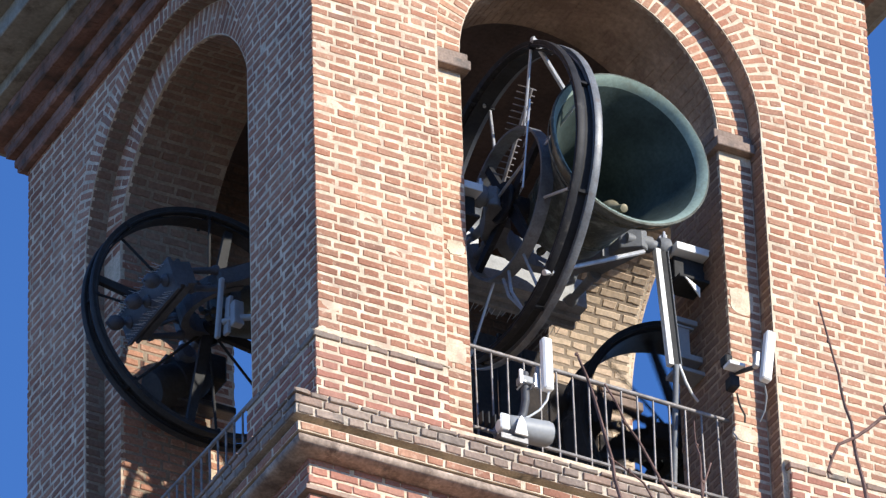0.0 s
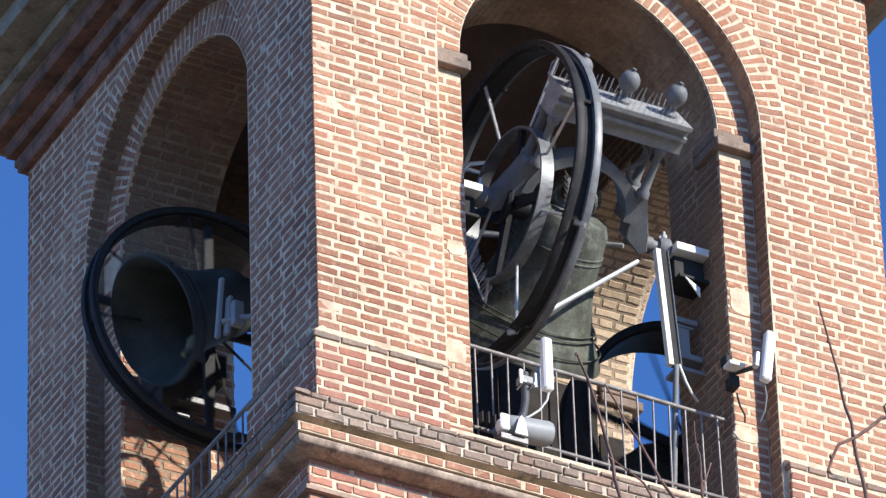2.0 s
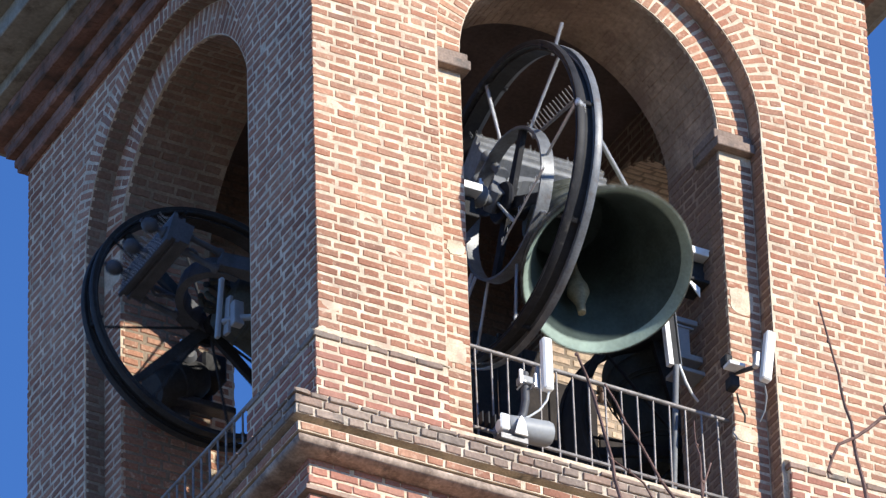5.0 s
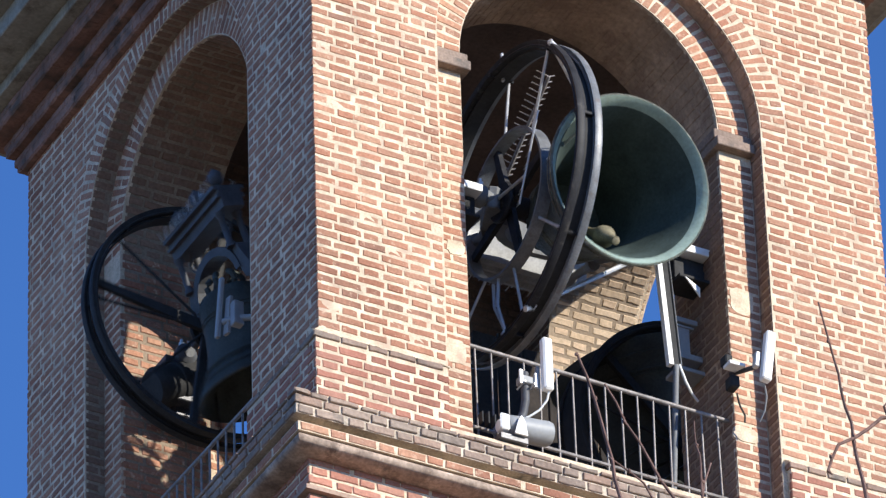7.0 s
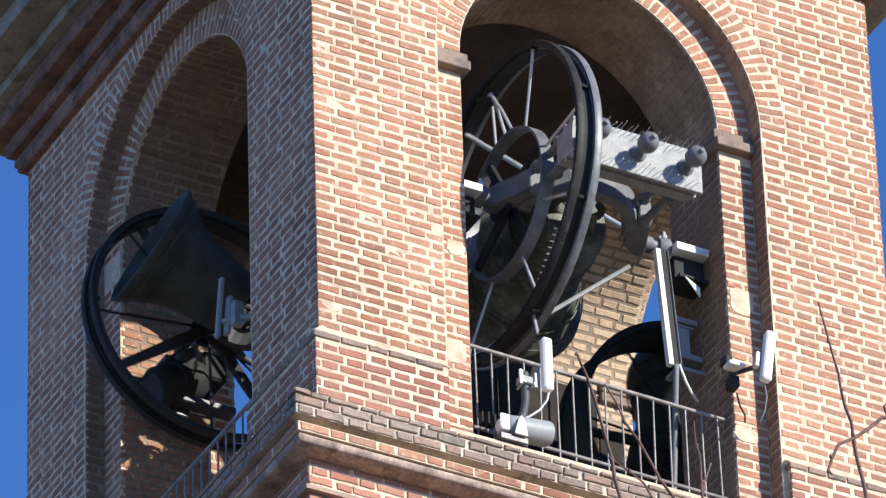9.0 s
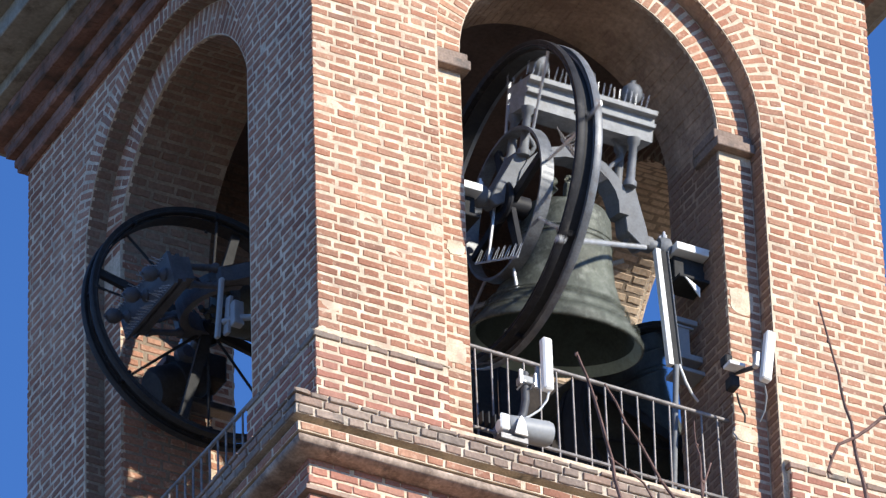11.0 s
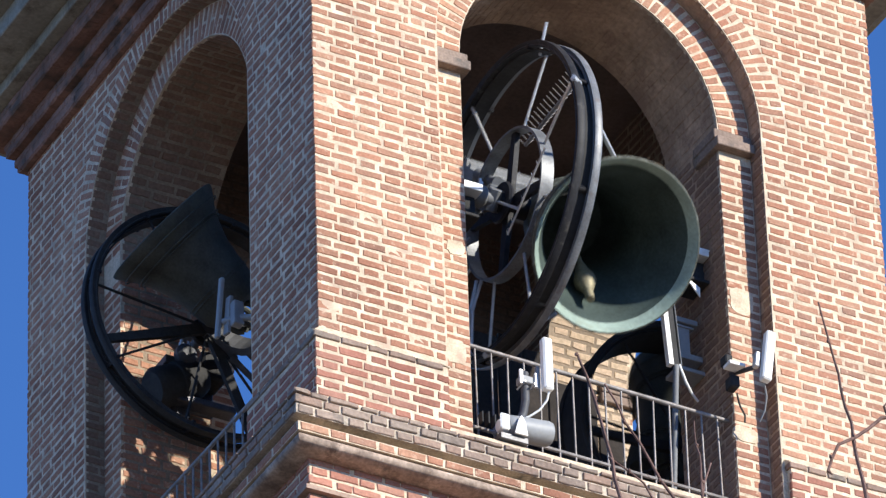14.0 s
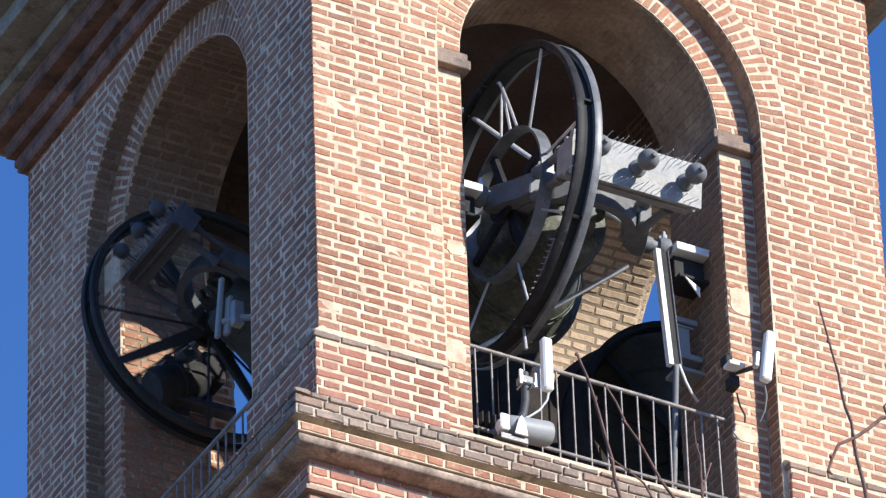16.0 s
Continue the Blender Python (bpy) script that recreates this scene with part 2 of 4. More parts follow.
# inner leaves carry the shade in their mortar colour, darkest to the north
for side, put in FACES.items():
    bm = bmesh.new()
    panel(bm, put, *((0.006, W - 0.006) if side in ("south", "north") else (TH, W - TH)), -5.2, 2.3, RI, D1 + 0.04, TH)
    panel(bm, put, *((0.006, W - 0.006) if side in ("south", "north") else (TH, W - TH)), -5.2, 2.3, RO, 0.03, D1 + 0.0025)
    tagged(part("wall_lining_" + side, bm, "mortar_black_shade" if side == "north" else "soffit_bounce" if side == "south" else "mortar_shade", z=ZS), "inner leaf of the belfry wall, light and shade in its tone", "wall", kind="structure")


class Bricks:
    """Collects brick-shaped blocks for one joined mesh."""

    def __init__(self):
        self.v, self.f = [], []

    def add(self, corner, du, dv, dn, depth=0.03, chamfer=0.005, rough=0.0036):
        """corner: outer lower corner of the face; du, dv: edges; dn: unit normal out of the wall."""
        c, du, dv, dn = Vector(corner), Vector(du), Vector(dv), Vector(dn)
        eu, ev = du.normalized() * chamfer, dv.normalized() * chamfer
        s = len(self.v)
        push = dn * random.uniform(-0.001, 0.003)
        if du.length > dv.length:
            ring = ((0, 0), (0.35, 0), (0.7, 0), (1, 0), (1, 1), (0.65, 1), (0.3, 1), (0, 1))
        else:
            ring = ((0, 0), (1, 0), (1, 0.35), (1, 0.7), (1, 1), (0, 1), (0, 0.65), (0, 0.3))
        top = []
        for a, b in ring:
            j = Vector((random.uniform(-rough, rough), random.uniform(-rough, rough), random.uniform(-rough, rough)))
            j -= dn * (j.dot(dn) * 0.75)
            p = c + du * a + dv * b
            self.v.append(p - dn * depth)
            top.append((p - dn * 0.005 + j + push, p + eu * (1 - 2 * a) + ev * (1 - 2 * b) + j + push))
        self.v += [p for p, q in top] + [q for p, q in top]
        for base in (0, 8):
            for i in range(8):
                k = (i + 1) % 8
                self.f.append((s + base + i, s + base + k, s + base + 8 + k, s + base + 8 + i))
        self.f.append(tuple(range(s + 16, s + 24)))

    def mesh(self, name, material):
        me = bpy.data.meshes.new(name)
        me.from_pydata([tuple(v) for v in self.v], [], self.f)
        bm = bmesh.new()
        bm.from_mesh(me)
        bmesh.ops.recalc_face_normals(bm, faces=bm.faces)
        bm.to_mesh(me)
        bm.free()
        me.materials.append(M[material])
        return me


STR, HEAD, JOINT, BH = 0.212, 0.116, 0.023, 0.054


def course(u0, u1, row, shift=0.0):
    """Brick spans of one course in alternating stretchers and headers."""
    out, k = [], -2
    per = STR + HEAD + 2 * JOINT
    start = shift + (0.0 if row % 2 == 0 else per / 2)
    while True:
        a = start + k * per
        if a > u1:
            break
        for s, e in ((a, a + HEAD), (a + HEAD + JOINT, a + HEAD + JOINT + STR)):
            wob = random.uniform(-0.010, 0.010)
            s2, e2 = max(s + wob, u0), min(e + wob, u1)
            if e2 - s2 > 0.03:
                out.append((s2, e2))
        k += 1
    return out


def lay(store, put, normal, u0, u1, z0, z1, hole=None, depth=0.0, shift=0.0):
    """Courses on a plane; hole(z) gives a blocked span of u."""
    du = Vector(put(1, depth, 0)) - Vector(put(0, depth, 0))
    r0, r1 = math.ceil(z0 / ROW), math.floor((z1 - BH) / ROW)
    for row in range(r0, r1 + 1):
        z = row * ROW + random.uniform(-0.003, 0.003)
        spans = [(u0, u1)]
        if hole:
            h = hole(z + BH / 2)
            if h:
                spans = [(u0, h[0] - 0.012), (h[1] + 0.012, u1)]
        for a, b in spans:
            if b - a < 0.03:
                continue
            for s, e in course(a, b, row, shift if a == u0 else shift):
                store.add(put(s, depth, z), du * (e - s), (0, 0, BH + random.uniform(-0.004, 0.004)), normal)


def strip(store, put, normal, u0, u1, z0, z1, depth):
    """Narrow pier: a whole brick and two halves in turn."""
    du = Vector(put(1, depth, 0)) - Vector(put(0, depth, 0))
    for row in range(math.ceil(z0 / ROW), math.floor((z1 - BH) / ROW) + 1):
        z = row * ROW + random.uniform(-0.003, 0.003)
        cut = u0 + (u1 - u0) * random.uniform(0.42, 0.58)
        for a, b in ([(u0, u1)] if row % 2 else [(u0, cut - 0.011), (cut + 0.011, u1)]):
            store.add(put(a, depth, z), du * (b - a), (0, 0, BH + random.uniform(-0.004, 0.004)), normal)


def voussoirs(store, put, normal, r0, r1, depth, rows=1):
    """Radial bricks of an arch ring; every other one is split in two."""
    n = round(math.pi * (r0 + r1) / 2 / 0.074)
    for i in range(n):
        a = math.pi * (i + 0.5) / n
        rad = Vector(put(CX - math.cos(a), depth, math.sin(a))) - Vector(put(CX, depth, 0))
        tan = Vector(put(CX + math.sin(a), depth, math.cos(a))) - Vector(put(CX, depth, 0))
        c = Vector(put(CX, depth, 0))
        wdt = 0.053
        cuts = [(r0 + 0.004, r1 - 0.004)] if i % 2 else [(r0 + 0.004, (r0 + r1) / 2 - 0.01), ((r0 + r1) / 2 + 0.01, r1 - 0.004)]
        for s, e in cuts:
            store.add(c + rad * s - tan * wdt / 2, tan * wdt, rad * (e - s), normal)


# ---- brick facing ----
RING = 0.22
NORMAL = {"south": (0, -1, 0), "west": (-1, 0, 0), "east": (1, 0, 0), "north": (0, 1, 0)}
LEDGE = -2.93
PL, LOW = 0.06, 0.205      # how far the pier feet and the lower stage stand proud
for side, put in FACES.items():
    nv = NORMAL[side]

    def gap(z):
        if z < 0:
            return (CX - RO, CX + RO)
        rr = RO + RING
        return (CX - math.sqrt(rr * rr - z * z), CX + math.sqrt(rr * rr - z * z)) if z < rr else None
    st = Bricks()
    if side == "south":     # its near pier is laid brick by brick at the end of the file
        lay(st, put, nv, 0.0, CX, 0.93, TOPZ + 0.1, gap)
        lay(st, put, nv, CX, W, LEDGE, TOPZ + 0.1, gap)
    else:
        lay(st, put, nv, 0.0, W, LEDGE, TOPZ + 0.1, gap)
    voussoirs(st, put, nv, RO, RO + RING, 0.0)
    voussoirs(st, put, nv, RI, RO - 0.002, D1)
    strip(st, put, nv, CX - RO + 0.006, CX - RI, SILL, -0.18, D1)
    strip(st, put, nv, CX + RI, CX + RO - 0.006, SILL, -0.18, D1)
    ob = new("brick_facing", st.mesh("brick_facing", "brick"))
    ob.location.z = ZS
    tagged(ob, "weathered pinkish brick facing with pale wide mortar joints", "brick facing", kind="stuff")
    # wider zone below the ledge, and the broader lower stage
    bm = bmesh.new()
    e = 0.0 if side in ("south", "north") else PL + 0.053
    for u0, u1, z0, z1, o in ((-PL + e, CX - RO - 0.03, -3.80, LEDGE - 0.04, PL), (CX + RO + 0.03, W + PL - e, -3.80, LEDGE - 0.04, PL)):
        q0, q1 = put(u0 + 0.008, -o + 0.004, z0), put(u1 - 0.008, 0.05, z1)
        box(bm, [min(q0[i], q1[i]) for i in range(3)], [max(q0[i], q1[i]) for i in range(3)])
    tagged(part("plinth_bed", bm, "mortar", z=ZS), "mortar bed of the slightly proud lower piers", "wall", kind="structure")
    st = Bricks()
    lay(st, put, nv, -PL, CX - RO - 0.03, -3.80, LEDGE - 0.08, None, -PL)
    lay(st, put, nv, CX + RO + 0.03, W + PL, -3.80, LEDGE - 0.08, None, -PL)
    lay(st, put, nv, -LOW, W + LOW, -5.2, -4.10, None, -LOW)
    ob = new("red_brick_band", st.mesh("red_brick_band", "brick_red"))
    ob.location.z = ZS
    tagged(ob, "redder brick courses below the weathered ledge", "brick facing", kind="stuff")

# reveals and inner walls in brick; sunlit ones paler, shaded ones darker by colour
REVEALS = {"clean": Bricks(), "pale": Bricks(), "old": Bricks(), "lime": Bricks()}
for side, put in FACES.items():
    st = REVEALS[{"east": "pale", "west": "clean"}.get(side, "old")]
    # far jamb: plane u = CX + RI, facing the opening
    q = put

    def jamb(u, d, z, q=q, s=1):
        return q(CX + RI - d, u, z)
    n1 = Vector(q(0, 0, 0)) - Vector(q(1, 0, 0))
    lay(st, jamb, n1, D1 + 0.02, TH, SILL, 0.0, None, 0.005)

    def jamb2(u, d, z, q=q):
        return q(CX + RO - d, u, z)
    lay(REVEALS["pale" if side == "east" else "old"], jamb2, n1, 0.01, D1, SILL, 0.0, None, 0.005)

    def jamb3(u, d, z, q=q):
        return q(CX - RI + d, u, z)
    lay(st, jamb3, -n1, D1 + 0.02, TH, SILL, 0.0, None, 0.005)
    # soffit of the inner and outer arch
    # south underside is lighter, bounced sunlight put into its plaster tone
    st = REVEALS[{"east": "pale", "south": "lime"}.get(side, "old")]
    for r, d0, d1 in ((RI, D1 + 0.02, TH), (RO, 0.01, D1)):
        n = round(math.pi * r / ROW)
        for i in range(n):
            a = math.pi * (i + 0.5) / n
            rad = Vector(q(CX - math.cos(a), 0, math.sin(a))) - Vector(q(CX, 0, 0))
            tan = Vector(q(CX + math.sin(a), 0, math.cos(a))) - Vector(q(CX, 0, 0))
            into = Vector(q(0, 1, 0)) - Vector(q(0, 0, 0))
            c = Vector(q(CX, 0, 0)) + rad * (r - 0.005)
            for s, e in course(d0, d1, i):
                st.add(c + into * s - tan * BH / 2, into * (e - s), tan * BH, -rad)
for look_of, (mt, text) in {"clean": ("brick", "brick jambs of the shaded arch, partly sunlit"), "pale": ("brick_in", "tan brick lining of the far side arch, sunlight in its tone"), "old": ("brick_reveal_shade", "brick lining of the arched reveals, darkened to stand for shade"),
                            "lime": ("soffit_bounce", "stained plaster underside of the sunlit arch, bounce light in its tone")}.items():
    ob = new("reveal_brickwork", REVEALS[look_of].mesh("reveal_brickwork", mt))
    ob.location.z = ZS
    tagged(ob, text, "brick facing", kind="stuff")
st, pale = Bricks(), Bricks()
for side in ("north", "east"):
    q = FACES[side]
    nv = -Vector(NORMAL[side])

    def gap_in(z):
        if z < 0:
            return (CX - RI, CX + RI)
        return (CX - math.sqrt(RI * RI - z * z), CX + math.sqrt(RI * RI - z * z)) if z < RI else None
    # the sunlit pier keeps plain brick; shade is put into the rest
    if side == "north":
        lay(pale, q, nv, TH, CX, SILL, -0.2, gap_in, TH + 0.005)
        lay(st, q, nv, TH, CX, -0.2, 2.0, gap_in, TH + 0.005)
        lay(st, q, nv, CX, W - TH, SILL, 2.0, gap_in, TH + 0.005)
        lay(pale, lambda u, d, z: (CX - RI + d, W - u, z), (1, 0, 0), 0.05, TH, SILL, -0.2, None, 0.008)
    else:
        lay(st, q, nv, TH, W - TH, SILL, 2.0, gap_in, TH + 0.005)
for store, mt, text in ((st, "brick_shade", "brick lining of the belfry walls, shade put into its tone"), (pale, "brick", "weathered brick of the far pier, sunlit through the arch")):
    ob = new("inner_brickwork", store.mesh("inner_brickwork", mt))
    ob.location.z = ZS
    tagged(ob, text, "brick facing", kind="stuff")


# mortar bed of the far pier
bm = bmesh.new()
box(bm, (TH + 0.002, W - TH - 0.002, SILL), (CX - RI, W - TH + 0.02, -0.2))
box(bm, (CX - RI - 0.01, W - TH + 0.021, SILL), (CX - RI + 0.005, W - 0.05, -0.2))
tagged(part("pier_bed", bm, "mortar", z=ZS), "pale mortar bed of the far pier", "wall", kind="structure")


def ring_band(z0, z1, out, material, name, label, cat="string course", gap=False, slope=0.0, rnd=0.0):
    """A band round the tower, from four mitred sides."""
    bm = bmesh.new()
    prof = [(0.05, z0), (-out, z0), (-out, z1 - slope), (0.05, z1)]
    if rnd:
        c = (z0 + z1) / 2
        prof = [(0.05, z0)] + [(-out - rnd * math.cos(t), c + (z1 - z0) / 2 * math.sin(t)) for t in [radians(a) for a in range(-90, 91, 15)]] + [(0.05, z1)]
    loops = []
    for k, (sxn, syn) in enumerate(((0, 0), (1, 0), (1, 1), (0, 1))):
        loop = []
        for d, z in prof:
            x = d if sxn == 0 else W - d
            y = d if syn == 0 else W - d
            loop.append(bm.verts.new((x, y, z)))
        loops.append(loop)
    for a in range(4):
        A, B = loops[a], loops[(a + 1) % 4]
        for i in range(len(prof)):
            j = (i + 1) % len(prof)
            bm.faces.new((A[i], A[j], B[j], B[i]))
    return tagged(part(name, bm, material, z=ZS, smooth=bool(rnd)), label, cat, kind="structure")


ring_band(-3.945, -3.58, 0.395, "mortar_old", "string_course_core", "weathered mortar bed of the projecting brick string course", slope=0.185)
ring_band(-3.975, -3.945, 0.30, "mortar_old", "trim", "dark recessed joint under the string course", "trim")
ring_band(-4.06, -3.975, 0.366, "mortar", "lower_course_bed", "mortar bed of the pale brick course over the moulding", slope=0.012)
ring_band(-4.15, -4.045, 0.275, "stone", "torus_moulding", "rounded weathered moulding stained with lichen", rnd=0.085)
ring_band(-5.2, -4.145, LOW - 0.008, "mortar", "lower_stage_bed", "mortar bed of the broader lower tower stage", "wall")
ring_band(-4.43, -4.395, 0.25, "brick_grey", "trim", "thin projecting course below the moulding", "trim")
st = Bricks()
for side, put in FACES.items():
    du = Vector(put(1, 0, 0)) - Vector(put(0, 0, 0))
    for k, z in enumerate((-3.94, -3.865)):
        for s0, e0 in course(-0.41, W + 0.41, k):
            st.add(put(s0, -0.405 - 0.004 * k, z), du * (e0 - s0), (0, 0, 0.06), NORMAL[side], depth=0.05, rough=0.0036)
    for s0, e0 in course(-0.42, W + 0.42, 0, 0.1):
        st.add(put(s0, -0.41 + random.uniform(-0.004, 0.004), -3.79), du * (e0 - s0 + 0.005), (0, 0, 0.03 + random.uniform(-0.006, 0.006)), NORMAL[side], depth=0.10, rough=0.005)
low = Bricks()
for side, put in FACES.items():
    du = Vector(put(1, 0, 0)) - Vector(put(0, 0, 0))
    for s0, e0 in course(-0.375, W + 0.375, 1, 0.07):
        low.add(put(s0, -0.371, -4.052), du * (e0 - s0), (0, 0, 0.06), NORMAL[side], depth=0.05)
ob = new("lower_course", low.mesh("lower_course", "brick"))
ob.location.z = ZS
tagged(ob, "pale lime-smeared brick course over the rounded moulding", "string course", kind="structure")
ob = new("string_course", st.mesh("string_course", "brick_grey"))
ob.location.z = ZS
tagged(ob, "projecting grey weathered brick string course round the tower", "string course", kind="structure")
# ledge above the red band: thin grey bricks under a sloping lime fillet
st = Bricks()
for side, put in FACES.items():
    du = Vector(put(1, 0, 0)) - Vector(put(0, 0, 0))
    fil = bmesh.new()
    for a, b in ((-0.07, CX - RO - 0.02), (CX + RO + 0.02, W + 0.07)):
        u = a
        while u < b - 0.05:
            e = min(u + random.choice((0.215, 0.24, 0.16)), b)
            st.add(put(u, -0.068, LEDGE - 0.078), du * (e - u - 0.014), (0, 0, 0.045), NORMAL[side], depth=0.06)
            u = e
        n = 24
        prof = []
        for i in range(n + 1):
            q = a + (b - a) * i / n
            prof.append([fil.verts.new(put(q, d + random.uniform(-0.004, 0.004), LEDGE + z + random.uniform(-0.004, 0.004))) for d, z in ((0.02, 0.012), (-0.004, 0.012), (-0.062, -0.028), (-0.062, -0.036), (0.02, -0.036))])
        for p0, p1 in zip(prof, prof[1:]):
            for k in range(5):
                fil.faces.new((p0[k], p0[(k + 1) % 5], p1[(k + 1) % 5], p1[k]))
        fil.faces.new(prof[0])
        fil.faces.new(prof[-1][::-1])
    tagged(part("lime_fillet", fil, "mortar", z=ZS), "sloping pale lime fillet on the brick ledge", "ledge", kind="structure")
ob = new("ledge_course", st.mesh("ledge_course", "brick_grey"))
ob.location.z = ZS
tagged(ob, "narrow grey weathered brick ledge under a pale lime fillet", "ledge", kind="structure")

# cornice: stepped courses and a broad flat soffit
steps = ((1.50, 1.66, 0.06, "cornice"), (1.66, 1.80, 0.13, "cornice"), (1.80, 1.95, 0.26, "cornice"), (1.95, 2.06, 0.36, "soffit"), (2.06, 2.24, 0.62, "soffit"), (2.24, 2.36, 0.80, "soffit"))
for z0, z1, o, mt in steps:
    bm = bmesh.new()
    box(bm, (-o, -o, z0), (W + o, W + o, z1 - 0.002), 0.008)
    tagged(part("cornice_step", bm, mt, z=ZS), "stepped cornice course under the eaves", "cornice", kind="structure")
st = Bricks()
for side, put in FACES.items():
    du = Vector(put(1, 0, 0)) - Vector(put(0, 0, 0))
    up = Vector(put(0, 1, 0)) - Vector(put(0, 0, 0))
    for i, (z0, z1, o, mt) in enumerate(steps[:3]):
        for s0, e0 in course(-o, W + o, i):
            st.add(put(s0, -o - 0.004, z0 + 0.006), du * (e0 - s0), (0, 0, (z1 - z0) * 0.45), NORMAL[side])
            st.add(put(s0 + 0.06, -o - 0.004, z0 + (z1 - z0) * 0.54), du * (e0 - s0), (0, 0, (z1 - z0) * 0.40), NORMAL[side])
            st.add(put(s0, -o + 0.004, z0 - 0.004), du * (e0 - s0), up * (0.09 if i else 0.05), (0, 0, -1))
ob = new("cornice_brickwork", st.mesh("cornice_brickwork", "cornice"))
ob.location.z = ZS
tagged(ob, "dark weathered brick courses of the stepped cornice", "cornice", kind="stuff")
bm = bmesh.new()
c = [bm.verts.new((x, y, 2.36)) for x, y in ((-0.8, -0.8), (W + 0.8, -0.8), (W + 0.8, W + 0.8), (-0.8, W + 0.8))]
top = bm.verts.new((W / 2, W / 2, 5.2))
for i in range(4):
    bm.faces.new((c[i], c[(i + 1) % 4], top))
bm.faces.new(c[::-1])
tagged(part("roof", bm, "tile", z=ZS), "low pyramid roof of red tiles", "roof", kind="structure")
# shaft, floor and ceiling
bm = bmesh.new()
box(bm, (-0.2, -0.2, 0), (W + 0.2, W + 0.2, ZS - 5.202))
tagged(part("tower_shaft", bm, "brick_red"), "tall plain brick shaft below the belfry", "tower", kind="structure")
bm = bmesh.new()
box(bm, (TH, TH, -4.0), (W - TH, W - TH, SILL - 0.02))
tagged(part("floor", bm, "mortar_old", z=ZS), "dusty belfry floor", "floor", kind="structure")
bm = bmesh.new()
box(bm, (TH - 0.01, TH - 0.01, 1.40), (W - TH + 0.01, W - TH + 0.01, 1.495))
tagged(part("ceiling", bm, "plaster", z=ZS), "dark boarded belfry ceiling", "ceiling", kind="structure")
# unseen ground, its warm tone chosen to bounce light up at the walls
bm = bmesh.new()
bmesh.ops.create_circle(bm, cap_ends=True, segments=64, radius=4500)
tagged(part("ground", bm, "ground"), "unseen ground far below the tower, pale and warm to bounce light", "ground", kind="structure")

# imposts
for side in ("south", "east"):
    put = FACES[side]
    for a, b in ((CX - RO + 0.004, CX - RI + 0.05), (CX + RI - 0.05, CX + RO - 0.004)):
        thing = empty("impost", Matrix.Translation((0, 0, ZS)), "small two-course brick impost under the arch", "impost", "imposts")
        for z0, z1, o in ((-0.18, -0.10, 0.015), (-0.09, -0.01, 0.0)):
            bm = bmesh.new()
            g = 0.0 if z0 < -0.15 else 0.03
            p0, p1 = put(a, D1 - 0.06 - o + g, z0), put(b, TH * 0.5, z1)
            lo = [min(p0[i], p1[i]) for i in range(3)]
            hi = [max(p0[i], p1[i]) for i in range(3)]
            box(bm, lo, hi, 0.006)
            part("course", bm, "brick_grey", thing)


# ---- bells ----
def quarter(amp):
    """The fall of a heavy pendulum from rest at amp degrees to the bottom, as shares of amp over shares of the time."""
    th, om, out = radians(amp), 0.0, [radians(amp)]
    while th > 0:
        om -= math.sin(th) * 0.004
        th += om * 0.004
        out.append(th)
    out[-1] = 0.0
    return [x / out[0] for x in out]


def sweep(turns, shape=None):
    """Swing angle over time; turns: (seconds, degrees) at each rest and each passage through zero, in turn."""
    def at(t):
        k = 0
        while k < len(turns) - 2 and t > turns[k + 1][0]:
            k += 1
        (t0, a0), (t1, a1) = turns[k], turns[k + 1]
        fr = min(max((t - t0) / (t1 - t0), 0.0), 1.0)
        peak = a0 or a1
        form = shape or SHAPE
        x = (fr if a0 else 1 - fr) * (len(form) - 1)
        i = min(int(x), len(form) - 2)
        return peak * (form[i] + (form[i + 1] - form[i]) * (x - i))
    return at


def steady(amp, period, t_max):
    """Turns of an even swing, at +amp at t_max."""
    k0 = math.floor(-t_max / (period / 4)) - 2
    return [(t_max + k * period / 4, (amp, 0, -amp, 0)[k % 4]) for k in range(k0, k0 + math.ceil(16 / period * 4) + 6)]


SHAPE = quarter(97)
BELL_PROFILE = ((0.0, 0.10), (0.20, 0.10), (0.29, 0.07), (0.33, 0.0), (0.345, -0.12), (0.365, -0.30), (0.40, -0.48), (0.46, -0.64),
                (0.525, -0.77), (0.60, -0.87), (0.645, -0.945), (0.647, -0.965), (0.632, -0.972), (0.603, -0.95), (0.545, -0.86),
                (0.49, -0.74), (0.42, -0.60), (0.365, -0.44), (0.33, -0.26), (0.31, -0.08), (0.28, 0.01), (0.20, 0.045), (0.0, 0.05))


